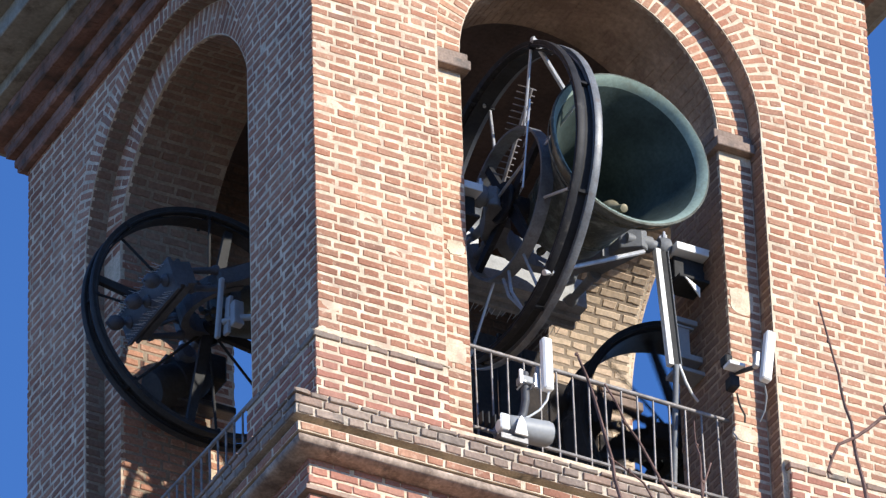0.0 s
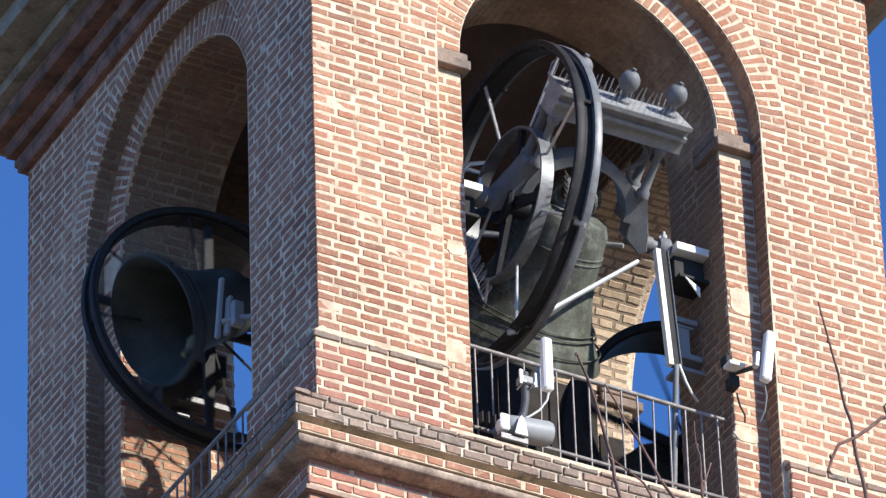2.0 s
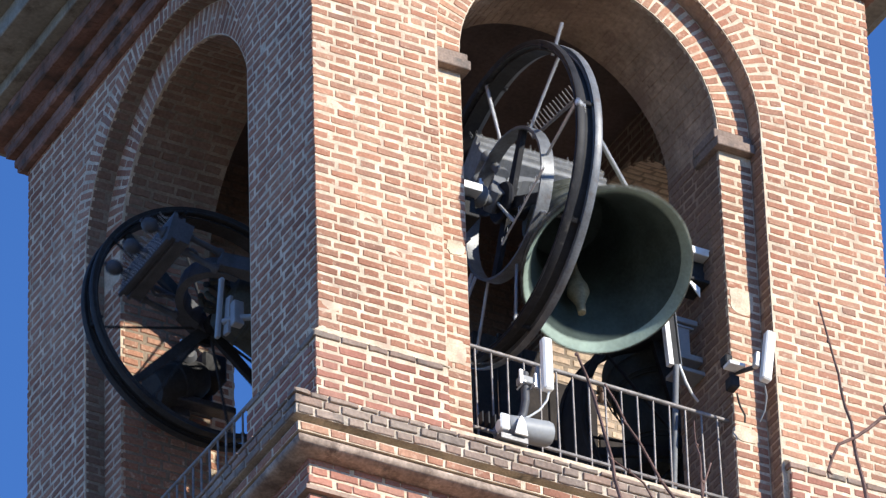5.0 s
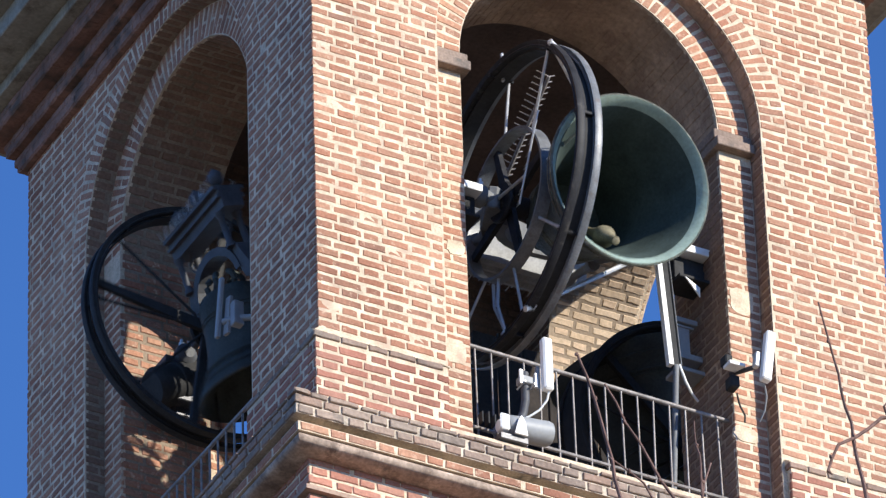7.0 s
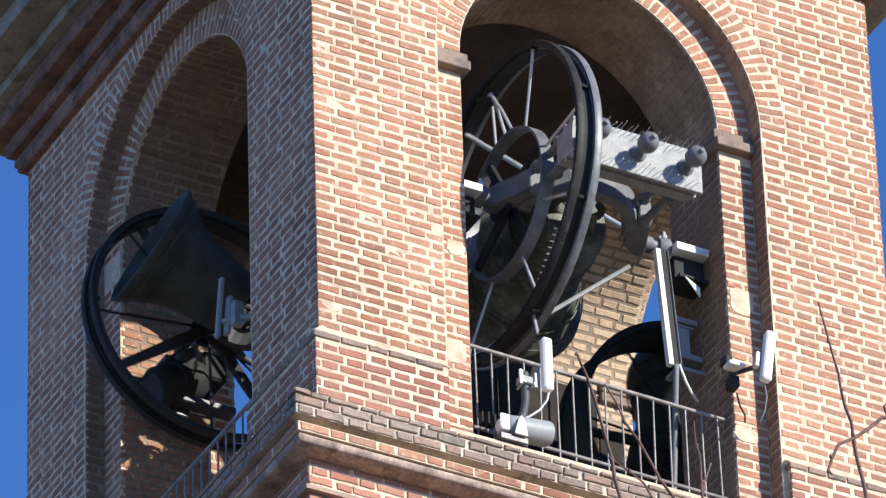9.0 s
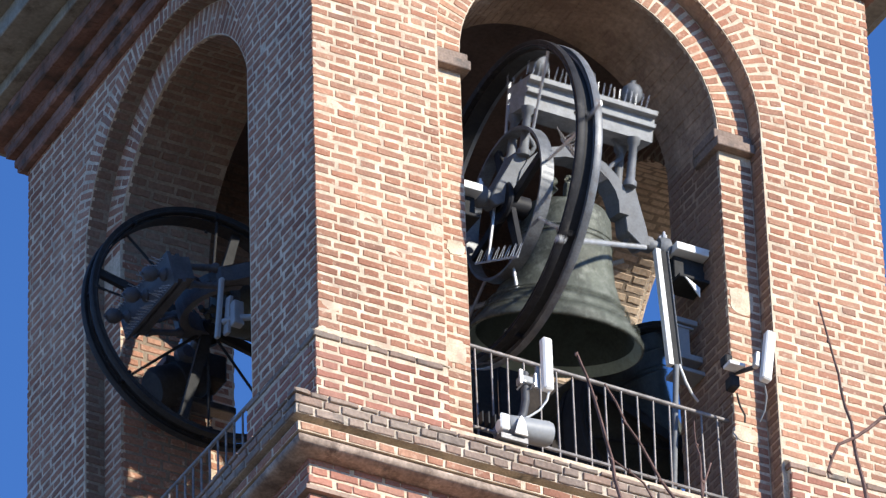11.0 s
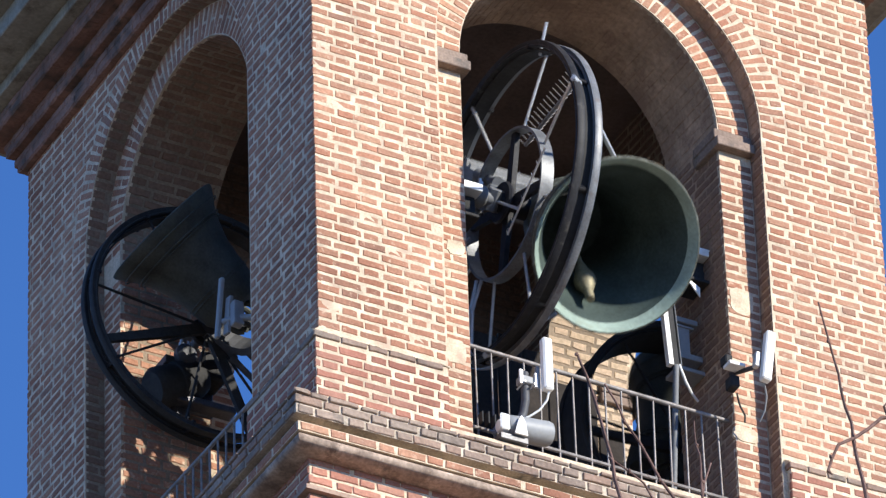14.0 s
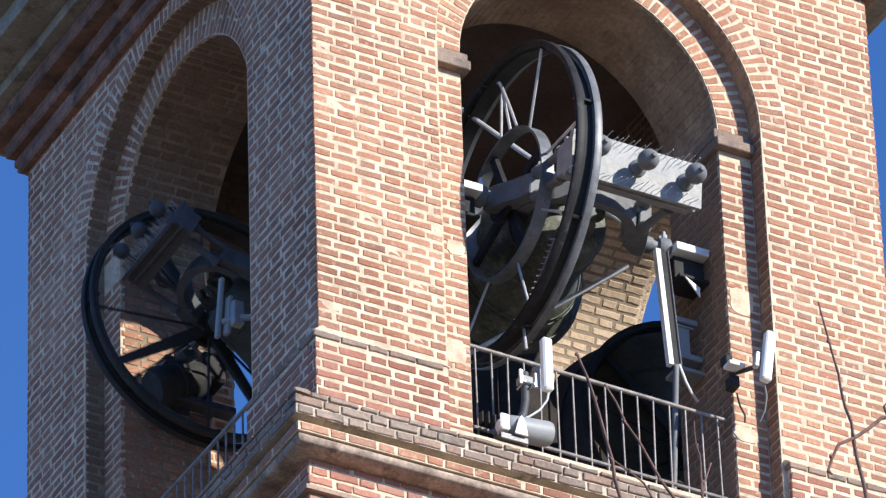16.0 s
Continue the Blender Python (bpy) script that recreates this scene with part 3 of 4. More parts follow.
def bell(name, m, label, s=1.0, wheel_x=-0.465, wheel_r=1.19, iron="iron", lip="bronze_in", deep=0.055, metal="bronze", inside="bronze_deep", pale="iron_lit", rim="rim_iron"):
    """A swinging bell on an iron headstock with its rope wheel; x is the axle, the mouth hangs down."""
    thing = empty(name, m, label, "church bell", "swinging bells")
    bm = bmesh.new()
    split = 12
    lathe(bm, [(r * s, z * s) for r, z in BELL_PROFILE[:split + 1]], 56, closed=False)
    body = part("bell_body", bm, metal, thing, "dark patinated bronze bell", smooth=True)
    bm = bmesh.new()
    lathe(bm, [(r * s, z * s) for r, z in BELL_PROFILE[split:split + 2]] + [(0.575 * s, -0.905 * s)], 56, closed=False)
    part("bell_lip", bm, lip, thing, "green patinated lip", smooth=True)
    # inside darker than the green lip, partly to stand for shade
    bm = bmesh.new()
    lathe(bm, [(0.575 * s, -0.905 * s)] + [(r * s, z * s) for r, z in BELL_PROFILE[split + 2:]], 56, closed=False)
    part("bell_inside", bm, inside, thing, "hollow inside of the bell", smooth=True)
    for z, r in ((-0.16, 0.352), (-0.20, 0.357), (-0.70, 0.505), (-0.73, 0.525), (-0.84, 0.603)):
        bm = bmesh.new()
        lathe(bm, [((r + 0.006 * math.cos(a)) * s, (z + 0.007 * math.sin(a)) * s) for a in [k * math.tau / 6 for k in range(6)]], 56)
        part("moulding", bm, metal, body, smooth=True)
    # crown loops and cannons
    for k in range(6):
        a = k * math.tau / 6
        bm = bmesh.new()
        tube(bm, [((0.05 + 0.13 * math.sin(q)) * math.cos(a) * s, (0.05 + 0.13 * math.sin(q)) * math.sin(a) * s, (0.08 + 0.22 * (1 - math.cos(q)) / 2) * s) for q in [radians(d) for d in range(150, -1, -25)]], 0.03 * s)
        part("crown_loop", bm, metal, thing, smooth=True)
    # headstock
    for sg in (-1, 1):
        bm = bmesh.new()
        rod(bm, (sg * 0.50 * s, 0, 0), (sg * 0.80 * s, 0, 0), 0.045 * s, seg=16)
        rod(bm, (sg * 0.60 * s, 0, 0), (sg * 0.70 * s, 0, 0), 0.062 * s, seg=16)
        part("axle", bm, iron, thing, smooth=True)
        bm = bmesh.new()
        prism(bm, [(sg * x * s, z * s) for x, z in ((0.60, -0.07), (0.66, -0.04), (0.62, 0.09), (0.53, 0.26), (0.50, 0.38), (0.40, 0.38), (0.42, 0.22), (0.46, 0.02))], -0.085 * s, 0.085 * s)
        bmesh.ops.bevel(bm, geom=list(bm.edges), offset=0.008, segments=1, affect="EDGES")
        part("bracket", bm, iron, thing)
        for y in (-0.10, 0.10):
            bm = bmesh.new()
            lathe(bm, [(r * s, z * s) for r, z in ((0.0, 0.36), (0.05, 0.36), (0.05, 0.40), (0.034, 0.42), (0.030, 0.68), (0.045, 0.70), (0.05, 0.742), (0.0, 0.742))], 12,
                  Matrix.Translation((sg * 0.44 * s, y * s, 0)), closed=False)
            part("column", bm, iron, thing, smooth=True)
        # scroll between column and arch
        bm = bmesh.new()
        tube(bm, [(sg * (0.36 - 0.05 * math.sin(q * 2)) * s, 0, (0.42 + q * 0.09) * s) for q in [i * 0.4 for i in range(10)]], 0.018 * s)
        part("scroll", bm, iron, thing, smooth=True)
    bm = bmesh.new()
    arc = [(math.cos(radians(a)), math.sin(radians(a))) for a in range(0, 181, 15)]
    prism(bm, [(0.46 * c * s, (0.14 + 0.40 * q) * s) for c, q in arc] + [(0.38 * c * s, (0.14 + 0.32 * q) * s) for c, q in arc[::-1]], -0.10 * s, 0.10 * s)
    part("arch_strap", bm, iron, thing)
    # beam paler than its arms, sunlight put into its grey
    bm = bmesh.new()
    prism(bm, [(y * s, z * s) for y, z in ((-0.12, 0.74), (0.12, 0.74), (0.12, 0.84), (0.155, 0.845), (0.155, 0.875), (0.13, 0.88), (0.13, 0.925), (0.175, 0.935), (0.175, 0.97),
                                         (-0.175, 0.97), (-0.175, 0.935), (-0.13, 0.925), (-0.13, 0.88), (-0.155, 0.875), (-0.155, 0.845), (-0.12, 0.84))], -0.58 * s, 0.48 * s,
          pose(0, 0, 0, 0, 0, 90))
    part("beam", bm, pale, thing, "grey cast-iron beam with mouldings")
    for x in (-0.34, 0.05, 0.44):
        bm = bmesh.new()
        lathe(bm, [(r * s, (0.97 + z) * s) for r, z in ((0, 0), (0.065, 0), (0.065, 0.02), (0.05, 0.035), (0.028, 0.05), (0.026, 0.075), (0.05, 0.09), (0.072, 0.125), (0.078, 0.16), (0.07, 0.20), (0.045, 0.23), (0.018, 0.24), (0.018, 0.262), (0, 0.266))], 16,
              Matrix.Translation((x * s, 0, 0)), closed=False)
        part("finial", bm, iron, thing, "turned ball finial", smooth=True)
    for y, z0, xs in ((-0.15, 0.97, 0.50), (0.15, 0.97, 0.50)):
        bm = bmesh.new()
        x = -xs
        while x < xs:
            rod(bm, (x * s, y * s, z0 * s), (x * s + 0.01, y * s + random.uniform(-0.03, 0.03), (z0 + 0.11) * s), 0.003, 0.002, 5)
            x += 0.045
        part("spike_strip", bm, "steel", thing, "row of thin steel bird spikes")
    # stays from the beam's foot to the bell's waist
    for sg in (-1, 1) if s == 1.0 else ():
        bm = bmesh.new()
        rod(bm, (0.58, sg * 0.16, -0.10), (-0.57, sg * 1.05, -0.63), 0.018, seg=8)
        rod(bm, (-0.57, sg * 1.04, -0.625), (-0.50, sg * 1.01, -0.61), 0.022, seg=8)
        part("stay_rod", bm, "steel", thing, smooth=True)
    if s == 1.0:
        bm = bmesh.new()
        a0, a1 = Vector((-0.60, 0.18, -0.44)), Vector((-0.60, -0.50, -0.60))
        rod(bm, a0, a1, 0.008, seg=6)
        rod(bm, (-0.58, 0.0, -0.04), a0.lerp(a1, 0.3), 0.012, seg=6)
        for i in range(16):
            p = a0.lerp(a1, i / 15)
            rod(bm, p, p + Vector((0.03, -0.02 + 0.03 * (i % 2), 0.11)), 0.003, 0.002, 5)
        part("bird_comb", bm, "steel", thing, "strip of thin upright bird spikes")
    # wheel: two rims, spokes and inner ring
    wx = wheel_x * s
    web = 0.006 if deep > 0.1 else -0.038
    wheel = part("wheel", lathe(bmesh.new(), [(wheel_r * s - 0.05, -deep), (wheel_r * s - 0.05, deep), (wheel_r * s + web, deep), (wheel_r * s + web, -deep)], 72,
                                Matrix.Translation((wx, 0, 0)) @ pose(0, 0, 0, 0, 90, 0)), "black", thing, "large dark iron rope wheel", smooth=True)
    for off in (-deep - 0.015, deep + 0.015):
        bm = bmesh.new()
        lathe(bm, [(wheel_r * s + a, b) for a, b in [(-0.03, -0.024), (-0.022, -0.028), (-0.012, -0.021), (0.0, -0.026), (0.016, -0.03), (0.02, -0.02), (0.02, 0.02), (0.016, 0.03), (0.0, 0.026), (-0.012, 0.021), (-0.022, 0.028), (-0.03, 0.024)]], 72,
              Matrix.Translation((wx + off, 0, 0)) @ pose(0, 0, 0, 0, 90, 0))
        part("rim", bm, rim if off > 0 else "rim_dark" if s == 1.0 else "black", wheel, "worn grey iron rim" if off > 0 else "dark painted iron rim", smooth=True)
    main = s == 1.0
    if main:
        bm = bmesh.new()
        lathe(bm, [(0.56 * s + a, b) for a, b in ((0, -0.05), (0.02, -0.05), (0.02, 0.05), (0, 0.05))], 48, Matrix.Translation((wx, 0, 0)) @ pose(0, 0, 0, 0, 90, 0))
        part("inner_ring", bm, "rim_iron", wheel, smooth=True)
    start = 0.57 if main else 0.10
    for k in range(8):
        a = k * math.tau / 8 + 0.49
        bm = bmesh.new()
        rod(bm, (wx, start * s * math.cos(a), start * s * math.sin(a)), (wx + (0.07 if k % 2 else -0.07), (wheel_r * s - 0.04) * math.cos(a), (wheel_r * s - 0.04) * math.sin(a)), 0.011, seg=8)
        part("spoke", bm, "steel" if main else "black", wheel, smooth=True)
    if main:
        # a bolt rod standing out of the rim, and tied wires between ring and rim
        a = radians(165)
        part("rim_rod", rod(bmesh.new(), (wx, 1.12 * math.cos(a), 1.12 * math.sin(a)), (wx, 1.37 * math.cos(a), 1.37 * math.sin(a)), 0.012, seg=8), "steel", wheel, "bright steel rod end", smooth=True)
        for p, q in (((0.10, 0.60), (-0.16, 1.04)), ((0.02, 0.57), (-0.16, 1.04)), ((-0.16, 1.04), (-0.22, 1.10))):
            m0, m1 = Vector((wx - 0.02, p[1], p[0])), Vector((wx - 0.02, q[1], q[0]))
            part("tie_wire", tube(bmesh.new(), [m0, m0.lerp(m1, 0.5) + Vector((-0.02, 0.0, 0.03)), m1], 0.012, 6), "steel", wheel, smooth=True)
        # two-row bird comb on a slanting bar behind the wheel
        c0, c1 = Vector((-0.30, -0.42, 0.42)), Vector((-0.30, -1.02, -0.12))
        bm = bmesh.new()
        rod(bm, c0, c1, 0.014, seg=6)
        for i in range(18):
            p = c0.lerp(c1, i / 17)
            for sg in (-1, 1):
                rod(bm, p, p + Vector((0.075 * sg, -0.05, 0.06)), 0.0055, 0.004, 5)
        # shade on this steel comb put in as the darker rail colour
        part("bird_comb", bm, "rail", thing, "two-row strip of steel bird spikes")
    for k in range(8):
        a = k * math.tau / 8 + 0.5
        bm = bmesh.new()
        box(bm, (wx - 0.10, -0.02, -0.012), (wx + 0.10, 0.02, 0.012), 0.003, pose(0, 0, 0, math.degrees(a), 0, 0) @ Matrix.Translation((0, wheel_r * s - 0.025, 0)))
        part("rim_spacer", bm, "rim_dark", wheel)
    for k in range(4):
        a = k * math.tau / 4 + 0.5
        bm = bmesh.new()
        end = 0.57 * s if main else wheel_r * s - 0.03
        prism(bm, [(0.05 * s, -0.045), (end, -0.03), (end, 0.03), (0.05 * s, 0.045)], -0.02, 0.02,
              Matrix.Translation((wx, 0, 0)) @ pose(0, 0, 0, 0, 0, 90) @ pose(0, 0, 0, 0, math.degrees(a), 0))
        part("wheel_arm", bm, "rim_dark" if main else "black", wheel)
    bm = bmesh.new()
    rod(bm, (wx - 0.10, 0, 0), (wx + 0.14, 0, 0), 0.085 * s, seg=20)
    part("hub", bm, "rim_dark", wheel, smooth=True)
    # added disc that gives the hub its dark mass
    bm = bmesh.new()
    lathe(bm, ((0.08 * s, -0.02), (0.15 * s, -0.02), (0.16 * s, 0.0), (0.15 * s, 0.02), (0.08 * s, 0.02)), 32, Matrix.Translation((wx - 0.06, 0, 0)) @ pose(0, 0, 0, 0, 90, 0))
    part("drum", bm, "rim_dark", wheel, "added dark disc over the hub", smooth=True)
    # clapper, its pivot under the crown
    bm = bmesh.new()
    lathe(bm, [(r * s, z * s) for r, z in ((0, 0), (0.03, -0.01), (0.028, -0.5), (0.05, -0.62), (0.078, -0.70), (0.082, -0.75), (0.06, -0.80), (0.035, -0.86), (0.03, -0.95), (0, -0.96))], 20, closed=False)
    clapper = part("clapper", bm, "clapper", thing, "worn iron clapper with a round ball", smooth=True)
    clapper.location = (0, 0, 0.02 * s)
    return thing, clapper


AX, AD, AZ = 2.315, 0.51, ZS - 0.94
swing_a = sweep([(-0.28, 93.5), (1.42, 0), (3.03, -96), (4.63, 0), (6.26, 95), (7.97, 0), (9.50, -103), (11.14, 0), (12.83, 94), (14.53, 0), (16.12, -99), (17.7, 0)])
swing_b = sweep([(t, a if a > 0 else a * 0.85) for t, a in steady(130, 5.56, 2.98)])
swing_c = sweep(steady(168, 4.27, 0.82), quarter(160))
POS_B = (AD, 2.30, AZ - 0.14)
POS_C = (W - AD - 0.05, 2.35, AZ - 0.62)
bell_a, clap_a = bell("church_bell", pose(AX, AD, AZ), "large bronze bell swinging on a grey iron headstock with wheel")
# shade on the two further bells is put into darker metals
bell_b, clap_b = bell("church_bell", pose(*POS_B, 0, 0, -90), "bronze bell swinging in the shaded arch, with rope wheel", 0.76, -0.496, 1.284, "iron_shade", "bronze_shade", 0.055, "bronze_shade", "bronze_shade", "iron_shade", "black")
bell_c, clap_c = bell("church_bell", pose(*POS_C, 0, 0, 90), "smaller dark bell swinging at the far side of the belfry", 0.95, -0.42, 1.06, "black", "bronze_shade", 0.155, "bronze_shade", "bronze_shade", "black", "black")

# ---- bell supports, one at each end of an axle ----
def support(m, side, far=False, plain=False):
    """Steel bracket beam from the jamb with a leaning strut; side: -1 or 1 along the axle."""
    thing = empty("bell_support", m, "grey steel beam and strut carrying the bell axle", "bell support", "bell supports")

    def bx(name, lo, hi, mt="iron", label="", bev=0.005):
        lo2 = (min(lo[0] * side, hi[0] * side), lo[1], lo[2])
        hi2 = (max(lo[0] * side, hi[0] * side), hi[1], hi[2])
        return part(name, box(bmesh.new(), lo2, hi2, bev), mt, thing, label)
    # white top stands for sunlight, black web and flange for the shadow below
    bx("top_flange", (0.80, -0.14, -0.065), (1.12, 0.14, 0.0), "iron_shade" if far else "white", "dark beam end" if far else "pale beam end, sunlight put into its white")
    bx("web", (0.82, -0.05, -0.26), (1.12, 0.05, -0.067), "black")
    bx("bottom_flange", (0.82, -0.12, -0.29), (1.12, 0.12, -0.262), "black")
    bm = bmesh.new()
    lathe(bm, ((0, -0.05), (0.07, -0.05), (0.085, -0.02), (0.085, 0.03), (0.05, 0.06), (0, 0.06)), 16, pose(side * 0.76, 0, 0, 0, 90, 0), closed=False)
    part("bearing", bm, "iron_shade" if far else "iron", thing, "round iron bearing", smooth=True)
    for o in (-0.03, 0.03):
        bm = bmesh.new()
        lathe(bm, ((0, 0.05), (0.022, 0.05), (0.022, 0.10), (0.012, 0.105), (0.012, 0.13), (0, 0.13)), 8, pose(side * 0.76, o, 0), closed=False)
        part("bolt", bm, "steel", thing)
    if far or plain:
        return thing
    # leaning channel strut, sunlit flange drawn white and shaded web black
    lean = Matrix.Translation((side * 0.685, -0.10, -0.10)) @ pose(0, 0, 0, 0, -side * 3.6, 0)
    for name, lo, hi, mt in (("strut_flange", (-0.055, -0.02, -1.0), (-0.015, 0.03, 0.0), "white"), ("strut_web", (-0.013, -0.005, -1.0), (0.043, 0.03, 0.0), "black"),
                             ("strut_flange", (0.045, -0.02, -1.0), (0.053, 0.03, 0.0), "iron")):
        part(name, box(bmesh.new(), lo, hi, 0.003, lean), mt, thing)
    part("leg", rod(bmesh.new(), (side * 0.76, -0.10, -1.09), (side * 0.68, -0.10, -2.25), 0.022, seg=10), "iron", thing, smooth=True)
    part("foot_plate", box(bmesh.new(), (side * 0.69 - 0.09, -0.19, -2.275), (side * 0.69 + 0.09, -0.01, -2.25), 0.004), "dark_iron", thing)
    bm = bmesh.new()
    prism(bm, [(side * x, z) for x, z in ((0.86, -0.29), (0.98, -0.36), (0.98, -0.44))], -0.13, -0.118)
    part("gusset", bm, "white", thing, "small pale triangular plate")
    return thing


# far supports are darkened by colour like their bells
AXLES = ((pose(2.36, AD, AZ), False), (pose(*POS_B, 0, 0, -90), True), (pose(*POS_C, 0, 0, 90), True))
for m, far in AXLES:
    for sd in (-1, 1):
        support(m, sd, far, sd < 0)

# control cabinet beside the strut
cab = empty("control_box", Matrix.Translation((0, 0, ZS)), "pale grey metal control box fixed beside the strut", "control box")
part("housing", box(bmesh.new(), (3.215, 0.55, -1.80), (3.335, 0.68, -1.55), 0.006), "grey", cab)
for lo, hi in (((3.20, 0.53, -1.53), (3.395, 0.70, -1.485)), ((3.205, 0.54, -1.565), (3.365, 0.69, -1.545)), ((3.205, 0.54, -1.835), (3.43, 0.69, -1.785)), ((3.20, 0.52, -1.96), (3.43, 0.70, -1.925))):
    part("flange", box(bmesh.new(), lo, hi, 0.004), "grey", cab)


# ---- railings in the openings ----
def railing(m):
    thing = empty("railing", m, "thin weathered iron railing across the arched opening", "railing", "railings")
    part("top_rail", rod(bmesh.new(), (1.22, 0.25, -2.485), (3.50, 0.25, -2.52), 0.017, seg=10), "rail", thing, smooth=True)
    part("bottom_rail", rod(bmesh.new(), (1.22, 0.25, -3.17), (3.46, 0.25, -3.20), 0.014, seg=8), "rail", thing, smooth=True)
    part("bottom_rail", rod(bmesh.new(), (1.22, 0.30, -3.22), (3.46, 0.30, -3.25), 0.018, seg=8), "steel", thing, smooth=True)
    n = 16
    for i in range(n):
        x = 1.372 + i * 0.131
        part("baluster", rod(bmesh.new(), (x, 0.25, -2.49 - 0.015 * i / n), (x + random.uniform(-0.012, 0.012), 0.25, -3.31), 0.0085, seg=6), "rail", thing, smooth=True)
    return thing


rail = railing(pose(0, 0, ZS))
for m in (pose(0, 2 * CX, ZS, 0, 0, -90), pose(W, 0, ZS, 0, 0, 90), pose(2 * CX, W, ZS, 0, 0, 180)):
    copy_thing(rail, m)

# ---- antennas and the loudspeaker ----
ant = empty("panel_antenna", Matrix.Translation((0, 0, ZS)), "white flat panel antenna on a bent grey pipe", "antenna", "panel antennas")
part("panel", box(bmesh.new(), (1.715, -0.13, -2.96), (1.792, -0.06, -2.52), 0.014), "white", ant, "white plastic panel")
part("back_plate", box(bmesh.new(), (1.69, -0.058, -2.93), (1.72, -0.03, -2.74), 0.004), "grey", ant)
part("clamp", box(bmesh.new(), (1.57, -0.05, -2.90), (1.70, 0.03, -2.84), 0.006), "grey", ant)
for x in (1.565, 1.685):
    part("clamp_plate", box(bmesh.new(), (x - 0.014, -0.065, -2.93), (x + 0.014, -0.045, -2.81), 0.003), "steel", ant)
for x in (1.585, 1.66):
    part("clamp_bolt", rod(bmesh.new(), (x, -0.08, -2.915), (x, 0.04, -2.915), 0.007, seg=8), "steel", ant)
part("pipe", tube(bmesh.new(), [(1.625, 0.0, -2.79), (1.627, 0.0, -2.92), (1.63, 0.01, -3.02), (1.615, 0.02, -3.12), (1.58, 0.03, -3.21), (1.54, 0.05, -3.28), (1.49, 0.08, -3.34)], 0.03, 12), "iron_shade", ant, "bent grey mast pipe", smooth=True)
part("cable", tube(bmesh.new(), [(1.765, -0.09, -2.96), (1.76, -0.07, -3.02), (1.72, -0.03, -3.09), (1.66, 0.0, -3.14), (1.60, 0.04, -3.17)], 0.008, 8), "white", ant, smooth=True)

horn = empty("floodlight", Matrix.Translation((0, 0, ZS)), "grey cylindrical floodlight lying on the sill bracket", "floodlight")
ax = pose(1.49, 0.06, -3.245, 0, 84, 0)
bm = bmesh.new()
lathe(bm, ((0, 0.0), (0.075, 0.0), (0.088, 0.02), (0.092, 0.12), (0.092, 0.33), (0.086, 0.35), (0.07, 0.355), (0, 0.34)), 28, ax, closed=False)
part("housing", bm, "grey", horn, smooth=True)
bm = bmesh.new()
lathe(bm, ((0.0, -0.06), (0.04, -0.06), (0.06, -0.03), (0.064, 0.0), (0.0, 0.0)), 20, ax, closed=False)
part("end_cap", bm, "white", horn, smooth=True)
bm = bmesh.new()
prism(bm, [(1.50, -3.36), (1.60, -3.36), (1.585, -3.25), (1.555, -3.20), (1.53, -3.25)], -0.06, -0.045)
part("bracket", bm, "white", horn, "white triangular bracket")
part("bracket", box(bmesh.new(), (1.395, -0.05, -3.34), (1.47, -0.03, -3.21), 0.012), "white", horn)
part("foot", box(bmesh.new(), (1.40, -0.03, -3.41), (1.62, 0.10, -3.36), 0.004), "dark_iron", horn)
for i in range(5):
    x = 1.33 + 0.05 * i
    part("rib", box(bmesh.new(), (x, 0.10, -3.22), (x + 0.012, 0.16, -3.13 + 0.01 * (i % 2)), 0.002), "black", horn)

ant2 = empty("panel_antenna", Matrix.Translation((0, 0, ZS)), "white tilted panel antenna on a jamb bracket", "antenna", "panel antennas")
tilt = Matrix.Translation((3.505, -0.20, -2.225)) @ pose(0, 0, 0, 0, 8.5, 0)
part("panel", box(bmesh.new(), (-0.038, -0.05, -0.22), (0.038, 0.02, 0.22), 0.012, tilt), "white", ant2, "white plastic panel")
part("back_plate", box(bmesh.new(), (-0.085, 0.0, -0.10), (-0.045, 0.05, 0.03), 0.006, tilt), "steel", ant2)
part("arm", rod(bmesh.new(), (3.49, -0.17, -2.27), (3.38, 0.10, -2.22), 0.018, seg=10), "dark_iron", ant2, smooth=True)
part("clamp_box", box(bmesh.new(), (3.34, 0.02, -2.37), (3.41, 0.12, -2.27), 0.01), "black", ant2)
part("clamp_box", box(bmesh.new(), (3.32, 0.05, -2.16), (3.38, 0.14, -2.08), 0.01), "black", ant2)
part("bracket", box(bmesh.new(), (3.29, -0.05, -2.235), (3.42, 0.05, -2.205), 0.004), "white", ant2, "pale bracket bar")
part("cable", tube(bmesh.new(), [(3.50, -0.16, -2.44), (3.535, -0.12, -2.50), (3.55, -0.06, -2.58), (3.54, 0.0, -2.64)], 0.007, 8), "grey", ant2, smooth=True)
part("cable", tube(bmesh.new(), [(3.40, 0.06, -2.40), (3.43, 0.08, -2.48), (3.47, 0.08, -2.56), (3.465, 0.08, -2.62)], 0.007, 8), "black", ant2, smooth=True)

ant3 = empty("panel_antenna", Matrix.Translation((0, 0, ZS)), "narrow pale panel antenna in the shaded arch", "antenna", "panel antennas")
tilt = Matrix.Translation((0.06, 1.61, -1.70)) @ pose(0, 0, 0, 10, 0, 0)
part("panel", box(bmesh.new(), (-0.02, -0.022, -0.24), (0.015, 0.022, 0.24), 0.008, tilt), "grey", ant3, "white plastic panel")
part("back_plate", box(bmesh.new(), (0.03, -0.09, -0.22), (0.06, -0.02, 0.08), 0.005, tilt), "grey", ant3)
